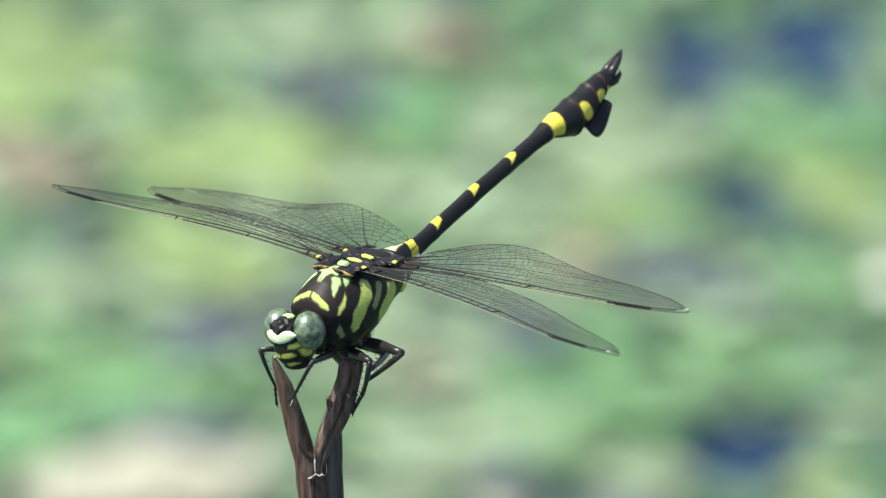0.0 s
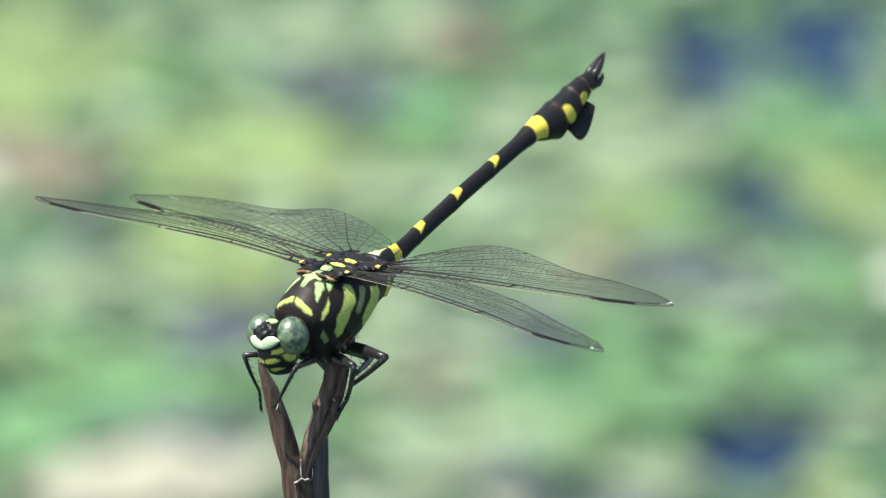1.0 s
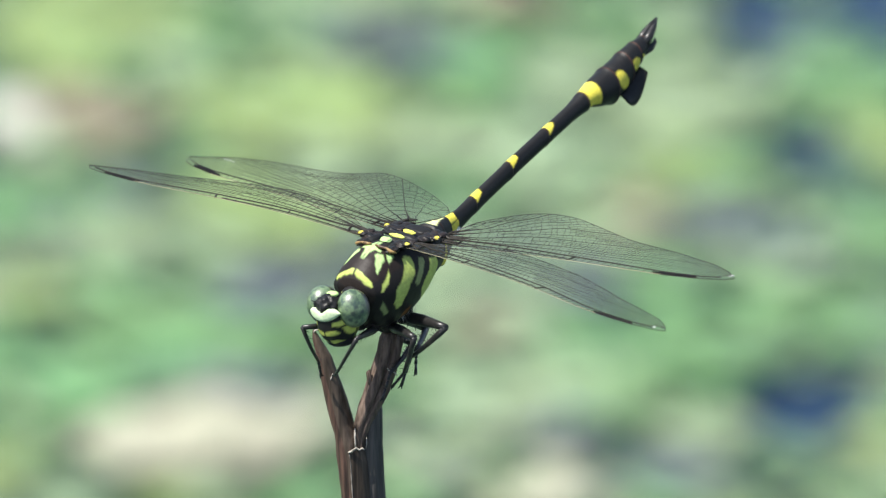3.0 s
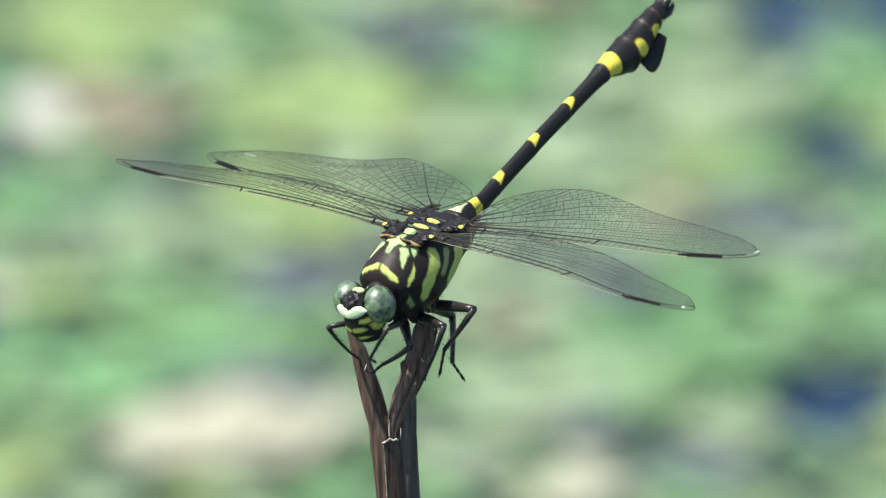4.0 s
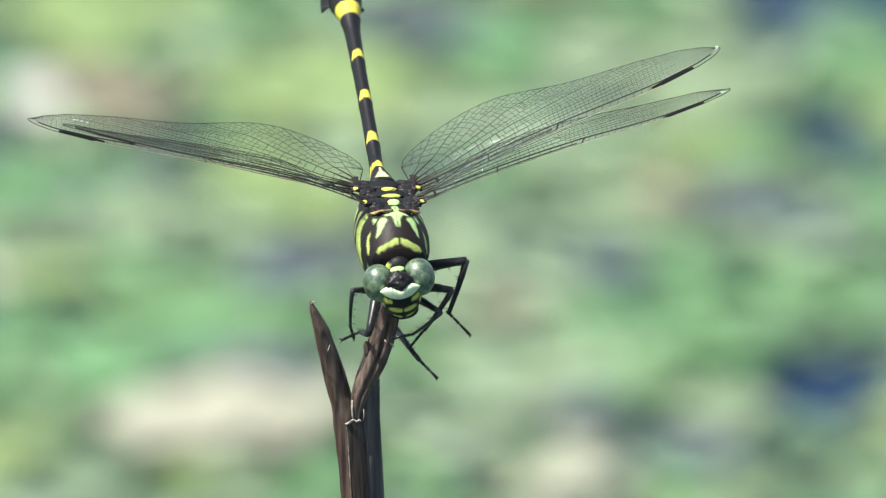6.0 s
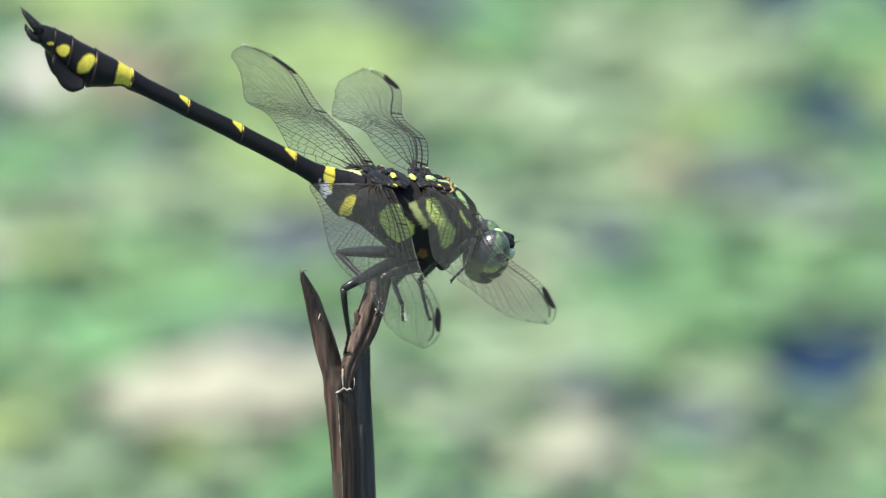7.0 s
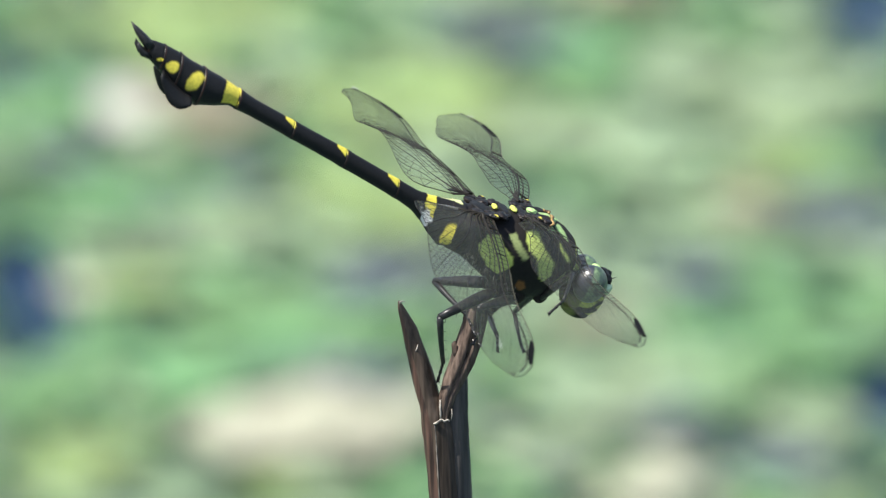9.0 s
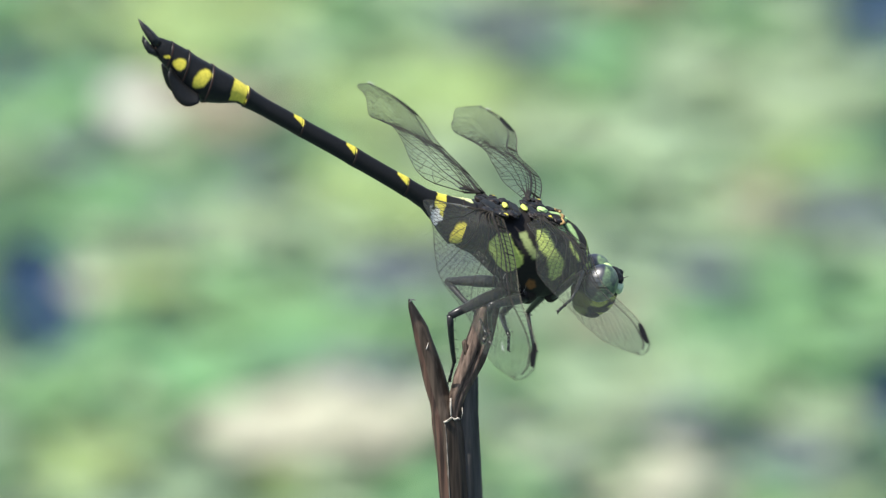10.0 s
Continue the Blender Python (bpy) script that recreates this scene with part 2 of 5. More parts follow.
LEAVES = {}
for tint, mat in (("mid", leaf_mid), ("pale", leaf_pale), ("lime", leaf_lime), ("dark", leaf_dark), ("grey", leaf_grey), ("dead", leaf_dead), ("rust", leaf_rust), ("white", leaf_glint)):
    LEAVES[tint] = [leaf_mesh("floating_leaf", mat, s) for s in range(4)]
WORDS = {"mid": "round mid-green floating leaf on the pond", "pale": "pale grey-green glossy floating leaf on the pond",
         "lime": "yellow-green sunlit floating leaf on the pond", "dark": "dark green half-sunk floating leaf on the pond",
         "grey": "dull grey-violet wet floating leaf on the pond",
         "white": "whitish tilted leaf added in place of a sun glint on the pond", "dead": "dry beige dead leaf floating on the pond", "rust": "rust-brown withered leaf floating on the pond"}
pond_rng = random.Random(7)


def floating_leaf(tint, x, y, width, z=0.0, tilt=6.0):
    ob = new("floating_leaf", pond_rng.choice(LEAVES[tint]))
    ob.matrix_world = pose(x, y, z, pond_rng.uniform(-tilt, tilt), pond_rng.uniform(-tilt, tilt), pond_rng.uniform(0, 360)) @ Matrix.Scale(width, 4)
    return tagged(ob, WORDS[tint], "leaf", "leaves on the pond")


def ground_at(px, py, z=0.0):
    """The place at that height over the water in line with a point this many millimetres right of and above the fork."""
    eye = FORK + BACK * AIM
    way = (FORK + (Vector((1, 0, 0)) * px + UP * py) * MM) - eye
    return eye + way * ((z - eye.z) / way.z)


# what stands out from the carpet: patches in line with the perch (mm right, mm up, half-width, half-height)
OPEN_WATER = [(52.4, 55.5, 5.5, 3.2), (67.0, 57.4, 4.6, 5.0), (56.9, 37.0, 4.2, 3.0), (57.7, 3.6, 5.7, 3.3), (-57.1, 20.3, 3.5, 4.2), (-53.4, 13.7, 2.9, 4.4), (71.8, 50.8, 2.5, 2.2)]
PATCHES = {}
PATCHES["mid"] = [(62.0, 46.8, 8.7, 6.2), (-20.8, 13.7, 11.6, 4.7), (-31.7, 14.5, 7.3, 3.6), (43.1, 13.7, 13.8, 4.4), (65.6, 26.8, 8.0, 4.0), (-35.3, 30.1, 5.1, 3.3), (-43.3, 29.0, 9.4, 4.0), (-38.2, 7.9, 10.9, 3.3), (35.1, 52.9, 8.0, 3.6), (-15.0, 52.9, 8.7, 2.9), (33.7, 4.3, 8.0, 3.3), (70.0, 15.9, 8.0, 4.4), (56.9, 15.9, 8.0, 3.3), (16.3, 47.1, 8.0, 3.3), (-53.4, 39.1, 8.0, 4.4), (-52.7, 5.7, 7.3, 3.6), (74.4, 44.2, 4.4, 4.4), (39.5, 20.3, 6.5, 2.5)]
PATCHES["dark"] = [(66.0, 31.0, 6.0, 2.2), (54.5, 11.0, 6.5, 2.0), (71.0, 20.0, 5.0, 2.4), (71.5, 50.0, 3.6, 3.6), (61.3, 55.1, 3.6, 2.9), (54.8, 41.3, 4.4, 2.2), (51.9, 51.5, 5.1, 2.2), (62.7, 37.0, 2.9, 2.9), (-58.5, -6.6, 4.4, 2.2), (64.2, 3.6, 4.4, 2.2), (48.2, 2.8, 4.4, 1.8), (-24.4, 7.2, 4.4, 1.8)]
PATCHES["grey"] = [(60.0, 25.5, 8.5, 2.4), (73.0, 12.5, 5.5, 2.4), (6.1, 50.0, 8.4, 3.1), (0.3, 50.8, 5.8, 2.5), (-10.0, 20.4, 7.5, 3.4), (-12.0, 7.5, 9.5, 2.3), (50.4, 27.2, 8.7, 2.8), (25.0, 1.0, 7.3, 2.0), (69.3, 7.6, 5.8, 2.0), (39.5, -4.1, 6.5, 2.2), (-39.7, 27.5, 2.9, 2.2), (30.8, 20.3, 4.4, 1.8), (58.4, 50.0, 5.1, 2.2)]
PATCHES["pale"] = [(12.0, 40.0, 8.5, 3.0), (4.6, 37.3, 11.6, 3.5), (-1.2, 57.7, 10.2, 3.3), (11.2, 59.5, 5.1, 2.5), (43.9, 41.7, 8.7, 4.4), (22.8, 5.7, 10.2, 5.1), (19.2, 11.5, 8.0, 3.6), (41.0, 58.0, 5.8, 3.3), (26.4, 37.0, 8.7, 3.6), (33.7, 26.1, 8.7, 2.9), (-30.2, 24.6, 9.4, 3.3), (33.7, 44.2, 8.0, 3.6), (11.9, 23.2, 7.3, 3.3), (11.9, -3.0, 8.7, 2.9), (44.6, 0.7, 6.5, 2.9), (7.6, 15.9, 6.5, 3.3), (54.0, 21.7, 6.5, 2.5), (-24.4, 48.6, 8.7, 2.9), (26.4, 46.4, 8.0, 3.6)]
PATCHES["lime"] = [(-36.0, 53.7, 8.7, 8.0), (-7.7, 42.4, 10.9, 4.4), (47.5, 33.3, 8.7, 2.8), (69.3, 38.4, 6.5, 5.1), (-47.6, -3.3, 8.0, 3.3), (-22.2, -6.2, 8.0, 2.2), (65.6, -0.8, 8.0, 2.5), (-4.1, 29.0, 8.7, 2.9), (-43.3, 18.1, 8.0, 2.9), (-15.7, 31.2, 8.0, 2.9)]
PATCHES["rust"] = [(-31.3, 39.9, 4.7, 2.8), (-37.0, 43.6, 4.4, 3.2), (20.4, 57.0, 6.4, 2.6), (36.6, 29.7, 6.5, 2.0), (17.0, 14.5, 4.4, 2.5)]
PATCHES["dead"] = [(-17.6, 0.4, 15.5, 4.8), (25.7, -6.6, 7.3, 2.9), (-45.5, 19.5, 6.5, 2.5)]
# bright glints off the wet pond, added as tilted white leaves (mm right, up, width)
GLINTS = [(-43.8, 42.3, 14.5), (77.0, 27.4, 10.0)]
MIDDLE_Y = FORK.z / math.tan(PITCH)      # where the lens's line meets the water


def on_water(px, py, rx, ry, z=0.0):
    """Centre and half-axes on the water of a patch given in line with the perch."""
    c = ground_at(px, py - 2.3, z)
    far = (c - (FORK + BACK * AIM)).length / AIM * MM
    return c, rx * far, ry * far / math.sin(PITCH)


def leaf_carpet():
    taken = [on_water(*row) for row in OPEN_WATER]

    def free(x, y, r):
        return all(((x - c.x) / (1.1 * a + 0.7 * r)) ** 2 + ((y - c.y) / (1.1 * b + 0.7 * r)) ** 2 > 1 for c, a, b in taken)

    layer = 0
    for tint, rows in PATCHES.items():
        for row in rows:
            z = 0.0050 if tint in ("dead", "rust") else 0.0026
            c, a, b = on_water(*row, z)
            w = 0.017 if tint in ("dead", "rust") else 0.021
            step = w * (0.78 if tint in ("dead", "rust", "lime") else 0.85)
            for i in range(-int(a / step) - 1, int(a / step) + 2):
                for j in range(-int(b / step) - 1, int(b / step) + 2):
                    x, y = (i + 0.5 * (j % 2) + pond_rng.uniform(-0.2, 0.2)) * step, (j + pond_rng.uniform(-0.2, 0.2)) * step
                    if (x / a) ** 2 + (y / b) ** 2 < 0.85 + 0.3 * noise.noise(Vector((x * 60, y * 60, layer))) and free(c.x + x, c.y + y, w):
                        floating_leaf(tint, c.x + x, c.y + y, w * pond_rng.uniform(0.8, 1.15), z + 0.0003 * (layer % 6), 2.5)
                        layer += 1
    for px, py, w in GLINTS:
        c = ground_at(px, py - 2.3, 0.006)
        ob = floating_leaf("white", c.x, c.y, w * MM)
        ob.matrix_world = pose(c.x, c.y, 0.003 + w * MM * 0.2, 25, 0, 20) @ Matrix.Scale(w * MM, 4)
    small_leaves(free)


def leaf_fan(verts, faces, index, x, y, z, w, rng, tint, lean):
    a0, o = rng.uniform(0, 6.28), len(verts)
    verts.append((x, y, z))
    for k in range(9):
        a = a0 + 0.2 + (2 * math.pi - 0.4) * k / 8
        r = w / 2 * (1 + 0.07 * math.sin(3 * a))
        verts.append((x + r * math.cos(a), y + r * math.sin(a), z + 0.05 * w + lean * r * math.cos(a)))
    verts.append((x, y, z - 0.0012))
    faces += [(o, o + 1 + k, o + 2 + k) for k in range(8)] + [(o + 10, o + 2 + k, o + 1 + k) for k in range(8)]
    index += [tint] * 16


TINTS = ("mid", "pale", "lime", "dark", "grey", "dead", "rust")


def small_leaves(free):
    """Duckweed and young leaves that close the gaps, coloured like the leaves they grow among."""
    rng = random.Random(5)
    spots = [(TINTS.index(tint), on_water(*row)) for tint, rows in PATCHES.items() for row in rows]
    verts, faces, index = [], [], []

    def tint_at(x, y):
        drift = noise.noise(Vector((x * 16, y * 6, 3.3)))
        weight = [1.0 + max(0, -drift), 1.0 + 1.2 * max(0, drift), 0.2, 0.12, 0.08, 0.0, 0.0]
        for k, (c, a, b) in spots:
            d = ((x - c.x) / a) ** 2 + ((y - c.y) / b) ** 2
            if d < 3:
                weight[k] += 7 * math.exp(-1.6 * d)
        return rng.choices(range(7), weight)[0]

    for _ in range(12000):
        x, y, w = rng.uniform(-0.28, 0.28), MIDDLE_Y + rng.uniform(-0.55, 0.55), rng.uniform(0.007, 0.014)
        if free(x, y, w / 2) and math.hypot(x / 0.27, (y - MIDDLE_Y - 0.06) / 0.52) < 1.12 + 0.3 * noise.noise(Vector((x * 9, y * 9, 8))):
            leaf_fan(verts, faces, index, x, y, rng.uniform(0.0010, 0.0018), w, rng, tint_at(x, y), rng.uniform(-0.08, 0.08))
    # larger leaves strewn over it
    step = 0.030
    for i in range(-8, 9):
        for j in range(-14, 15):
            x, y, w = (i + 0.5 * (j % 2) + rng.uniform(-0.35, 0.35)) * step, MIDDLE_Y + (j + rng.uniform(-0.35, 0.35)) * step, rng.uniform(0.016, 0.026)
            if free(x, y, w / 2):
                leaf_fan(verts, faces, index, x, y, 0.0022 + 0.0002 * ((i * 5 + j * 3) % 7), w, rng, tint_at(x, y), rng.uniform(-0.12, 0.12))
    me = finish("duckweed", verts, faces, [leaf_mid, leaf_pale, leaf_lime, leaf_dark, leaf_grey, leaf_dead, leaf_rust], index=index)
    tagged(new("duckweed", me), "pale green duckweed and young leaves closing the water", "duckweed", kind="stuff")


def far_leaves():
    """The rest of the carpet, joined: close round the perch, then broken into rafts and thinning out over open water."""
    rng = random.Random(3)
    verts, faces, index = [], [], []
    for k in range(34000):
        r, a = 0.17 + 9.0 * rng.random() ** 2.4, rng.uniform(0, 2 * math.pi)
        x, y = r * math.cos(a), MIDDLE_Y + r * math.sin(a)
        if abs(x) < 0.19 and -0.22 < y - MIDDLE_Y < 0.47:
            continue
        raft = noise.noise(Vector((x * 0.55, y * 0.55, 1.7))) + 0.5 * noise.noise(Vector((x * 1.7, y * 1.7, 4.1)))
        if raft > -0.75 + 0.16 * r:
            w = rng.uniform(0.02, 0.045) * (1 + 0.12 * r)
            leaf_fan(verts, faces, index, x, y, rng.uniform(0.002, 0.005), w, rng, rng.choices((0, 1, 2, 3), (6, 3 + 3 * max(0, raft), 1.2, 1.2))[0], rng.uniform(-0.06, 0.06))
    me = finish("floating_leaves", verts, faces, [leaf_mid, leaf_pale, leaf_lime, leaf_dark], index=index)
    tagged(new("floating_leaves", me), "carpet of small round floating leaves covering the pond", "leaves", kind="stuff")


pond()
leaf_carpet()
far_leaves()


# ---- the perch ----
def stem_ring(x, z, a, b, y=0.0, n=20, groove=0.0, at=0.9, rough=0.05, seed=0):
    """A ring of the twig in millimetres: half-width a, half-depth b, with a groove in its front."""
    ring = []
    for j in range(n):
        t = 2 * math.pi * j / n
        d = (t - (1.5 * math.pi + at) + math.pi) % (2 * math.pi) - math.pi
        k = 1 + rough * (1.6 * noise.noise(Vector((3.5 * math.cos(t) + seed, 3.5 * math.sin(t), 0.05 * z))) + 0.9 * noise.noise(Vector((9 * math.cos(t), 9 * math.sin(t) + seed, 0.35 * z))))
        k *= 1 - groove * math.exp(-(d / 0.15) ** 2)
        ring.append((x + a * k * math.cos(t), y + b * k * math.sin(t), z))
    return ring


def smooth_rows(rows, steps):
    """More rows between the given ones, gliding."""
    out = []
    for i in range(len(rows) - 1):
        for s in range(steps):
            u = s / steps
            out.append(tuple(p + (q - p) * u for p, q in zip(rows[i], rows[i + 1])))
    return out + [rows[-1]]


def twig():
    root = thing("twig", "dark brown dead twig broken into a fork, standing in the pond", "twig", at=Matrix.Translation(FORK))
    # stem, the half behind: x, z, half-width, half-depth, y
    rows = [(7.0, -560, 2.6, 2.6, 0.3), (5.2, -300, 2.3, 2.4, 0.3), (3.4, -120, 2.0, 2.2, 0.3), (2.6, -50, 1.8, 2.0, 0.3), (2.15, -20, 1.72, 1.9, 0.3), (1.95, -11.4, 1.7, 1.85, 0.3),
            (1.8, -6, 1.65, 1.8, 0.3), (1.6, 0, 1.55, 1.6, 0.4), (1.75, 2.9, 1.4, 1.4, 0.5), (2.0, 4.6, 1.1, 1.1, 0.7), (2.2, 5.8, 0.5, 0.5, 0.8)]
    rings = [scaled(stem_ring(x, z, a, b, y, 56, 0.10, 0.75, 0.05, 1)) for i, (x, z, a, b, y) in enumerate(smooth_rows(rows, 8))]
    part("stem", finish("stem", *loft(rings), [bark_grey]), root, "smooth grey-brown stem, split lengthwise")
    # the half in front, which runs up into the long pointed prong
    rows = [(4.4, -560, 2.8, 2.8, -0.5), (2.9, -300, 2.4, 2.3, -0.6), (1.3, -120, 2.0, 1.9, -0.6), (0.75, -50, 1.95, 1.9, -0.6), (0.35, -20, 1.9, 1.8, -0.6), (0.1, -11.4, 1.85, 1.75, -0.6), (-0.3, -6, 1.95, 1.7, -0.55),
            (-0.7, -2, 2.0, 1.65, -0.5), (-1.15, 0.3, 1.75, 1.6, -0.4), (-1.6, 1.5, 1.5, 1.5, -0.25), (-2.08, 2.9, 1.42, 1.45, -0.1), (-2.8, 5.9, 1.4, 1.35, 0), (-3.6, 8.8, 1.2, 1.2, 0),
            (-4.4, 11.8, 0.97, 1.0, 0), (-5.35, 14.2, 0.52, 0.6, 0), (-5.75, 15.4, 0.13, 0.2, 0)]
    rings = [scaled(stem_ring(x, z, a, b, y, 40, 0.10, -0.5, 0.06, 2)) for i, (x, z, a, b, y) in enumerate(smooth_rows(rows, 8))]
    v, f = loft(rings)
    pr = part("prong", finish("prong", v, f, [bark, bark_red], index=[1 if 18 <= (i % 40) <= 26 and 40 * 40 < i < 40 * (len(rings) - 1) else 0 for i in range(len(f))]), root, "pointed dark prong with a red-brown flank")
    part("torn_tip", finish("torn_tip", *tube(scaled([(-5.7, -0.25, 15.1), (-5.5, -0.3, 15.4), (-5.2, -0.4, 15.5), (-4.9, -0.4, 15.3)]), [0.0001, 0.00014, 0.00009, 0.00003], 6), [bast]), pr, "pale torn splinter")
    part("splinter", finish("splinter", *tube(scaled([(-3.7, -1.15, 8.8), (-3.45, -1.2, 9.3), (-3.3, -1.15, 9.9)]), [0.00004, 0.0001, 0.00003], 6), [bast]), pr, "small grey scar")
    # the stub that the insect sits on
    rows = [(0.05, 0.0, 0.75, 0.9, -1.2), (0.15, 1.5, 0.9, 1.0, -1.15), (0.5, 3.0, 1.1, 1.1, -1.0), (1.4, 5.2, 1.42, 1.25, -0.7), (2.35, 7.4, 1.58, 1.35, -0.5),
            (3.3, 9.9, 1.55, 1.35, -0.2), (3.95, 12.3, 1.48, 1.35, 0.0), (4.3, 14.2, 1.5, 1.35, 0.1), (4.4, 15.0, 1.2, 1.1, 0.1)]
    rings = [scaled(stem_ring(x, z, a, b, y, 40, 0.42, 0.15, 0.14, 3)) for i, (x, z, a, b, y) in enumerate(smooth_rows(rows, 8))]
    st = part("prong", finish("prong", *loft(rings), [bark_brown]), root, "broken brown stub with loose bark")
    part("spur", finish("spur", *tube(scaled([(1.75, -0.7, 8.0), (1.42, -0.9, 9.0), (1.3, -0.9, 9.9), (1.4, -0.85, 10.3)]), [0.0004, 0.00035, 0.0003, 0.00008], 8, 0.1), [bark_brown]), st, "short side spur")
    # pale edge of the torn bark down the front of the stem
    rows = [(-1.15, -2.02, -0.6), (-0.98, -2.12, -2.5), (-0.85, -2.18, -5.0), (-0.66, -2.26, -8.0), (-0.5, -2.29, -12.0), (-0.25, -2.34, -20.0), (0.25, -2.45, -40.0)]
    part("bark_edge", finish("bark_edge", *tube(scaled(smooth_rows(rows, 5)), [0.00008 + 0.00004 * math.sin(k * 1.9) for k in range(31)], 6, 0.25, 4), [bast_dull]), root, "pale worn edge of the bark")
    # white bast torn open at the fork, and along the break of the stub
    torn = (([(-1.3, -2.1, -0.5), (-0.95, -2.25, -0.35), (-0.6, -2.36, -0.05), (-0.3, -2.38, 0.2), (-0.1, -2.36, 0.1)], 0.2), ([(-0.25, -2.36, 0.2), (0.1, -2.38, -0.05), (0.45, -2.33, 0.1), (0.75, -2.25, -0.05)], 0.16),
            ([(-0.35, -2.36, 0.1), (-0.42, -2.3, 0.8), (-0.44, -2.15, 1.6), (-0.4, -1.95, 2.7)], 0.13), ([(0.95, -2.2, 0.0), (1.08, -2.1, 0.7), (1.05, -2.0, 1.5)], 0.07),
            ([(3.7, -1.66, 10.75), (3.85, -1.68, 10.5), (4.05, -1.66, 10.35)], 0.1), ([(4.45, -1.52, 10.2), (4.7, -1.38, 9.95), (4.95, -1.15, 9.6)], 0.1))
    for pts, r in torn:
        v, f = tube(scaled(pts), [r * MM * k for k in (0.5, 1, 0.8, 0.9, 0.4)[:len(pts)]], 8, 0.45, int(r * 100))
        part("bast_fibre", finish("bast_fibre", v, f, [bast]), root, "torn pale bast fibre")
    return root


twig()


# ---- the dragonfly: x forward, y to its left, z up, millimetres ----
def profile(x, table):
    xs, ys = zip(*table)
    return float(np.interp(x, xs, ys))


TOP = ((-9.2, 3.4), (-7.0, 3.9), (-5.0, 4.0), (-2.0, 4.4), (0.5, 4.9), (2.5, 5.1), (3.6, 4.9), (5.0, 4.3), (6.2, 3.5), (6.9, 3.0), (7.5, 2.1))
LOW = ((-9.2, -2.6), (-7.0, -3.0), (-5.0, -4.0), (-2.5, -5.3), (0.0, -6.1), (3.0, -6.2), (5.0, -5.5), (6.4, -4.1), (7.1, -2.8), (7.5, -1.5))
WIDE = ((-9.2, 2.3), (-7.0, 3.2), (-4.0, 4.2), (-1.0, 4.7), (2.0, 4.75), (4.5, 4.4), (6.0, 3.95), (7.0, 3.4), (7.5, 2.4))


def thorax_point(x, a):
    """a: from the back (0) round the left flank to the belly (pi)."""
    top, low, wide = profile(x, TOP), profile(x, LOW), profile(x, WIDE)
    mid, high = (top + low) / 2 + 0.4, (top - low) / 2
    c, s = math.cos(a), math.sin(a)
    taper = 1.0 - 0.26 * max(0.0, c) ** 1.5 - 0.20 * max(0.0, -c)
    z = mid + (top - mid if c > 0 else mid - low) * math.copysign(abs(c) ** 0.9, c)
    return x, wide * math.copysign(abs(s) ** 0.85, s) * taper, z


def in_poly(x, y, poly):
    """Signed distance to a closed outline, below 0 inside."""
    inside, best = False, 1e9
    for i in range(len(poly)):
        (x0, y0), (x1, y1) = poly[i - 1], poly[i]
        if (y0 > y) != (y1 > y) and x < (x1 - x0) * (y - y0) / (y1 - y0) + x0:
            inside = not inside
        dx, dy = x1 - x0, y1 - y0
        t = min(max(((x - x0) * dx + (y - y0) * dy) / (dx * dx + dy * dy + 1e-12), 0), 1)
        best = min(best, math.hypot(x - x0 - t * dx, y - y0 - t * dy))
    return -best if inside else best


# markings of the flank, as outlines over (place along the body, way down from the back)
OLIVE = (0.28, 0.34, 0.14)
MARKS = {
    "collar": (((6.45, 0.14), (6.52, 0.7), (6.74, 1.8), (6.76, 3.0), (6.68, 4.0), (6.93, 4.8), (7.25, 4.85), (7.36, 3.4), (7.34, 1.8), (7.26, 0.6), (7.16, 0.14)), GREEN),
    "crest": (((1.2, -0.1), (1.2, 0.35), (2.46, 0.5), (3.0, 1.35), (3.35, 1.4), (3.6, 0.7), (4.3, 0.5), (5.2, 0.28), (5.4, -0.1)), MINT),
    "bar": (((4.1, 1.05), (3.6, 1.15), (3.2, 1.9), (3.7, 2.5), (4.4, 2.65), (5.3, 3.35), (5.72, 3.45), (5.55, 2.7), (4.9, 1.85)), MINT),
    "drop": (((2.88, 1.84), (2.04, 2.17), (2.14, 2.8), (3.61, 3.11), (3.4, 2.55)), MINT),
    "slip": (((3.93, 3.5), (4.14, 4.41), (4.98, 5.4), (5.92, 6.12), (6.4, 6.0), (5.92, 5.15), (4.66, 4.08)), GREEN),
    "broad": (((0.46, 2.98), (-0.6, 3.5), (-0.5, 4.7), (0.1, 5.9), (1.4, 6.6), (2.2, 8.0), (2.7, 9.3), (3.6, 9.7), (4.35, 8.6), (4.1, 6.6), (2.6, 5.3), (1.5, 4.1), (1.2, 3.3)), GREEN),
    "thin": (((-1.9, 3.95), (-2.85, 4.35), (-2.8, 5.0), (-1.4, 6.3), (-0.2, 7.5), (0.3, 7.2), (0.6, 6.7), (-0.85, 5.4), (-1.5, 4.4)), OLIVE),
    "third": (((-3.8, 4.8), (-5.5, 5.0), (-6.2, 6.9), (-5.7, 8.5), (-4.0, 10.4), (-2.4, 10.8), (-1.8, 10.0), (-1.0, 8.3), (-1.5, 7.3), (-3.0, 6.2), (-3.5, 5.4)), GREEN),
    "spot": (((0.3, 10.2), (1.3, 10.2), (2.0, 11.3), (1.4, 12.1), (0.4, 11.5)), (0.24, 0.11, 0.035)),
    "low": (((6.13, 7.3), (5.6, 8.4), (4.8, 9.8), (5.3, 10.6), (6.3, 9.0)), OLIVE),
}


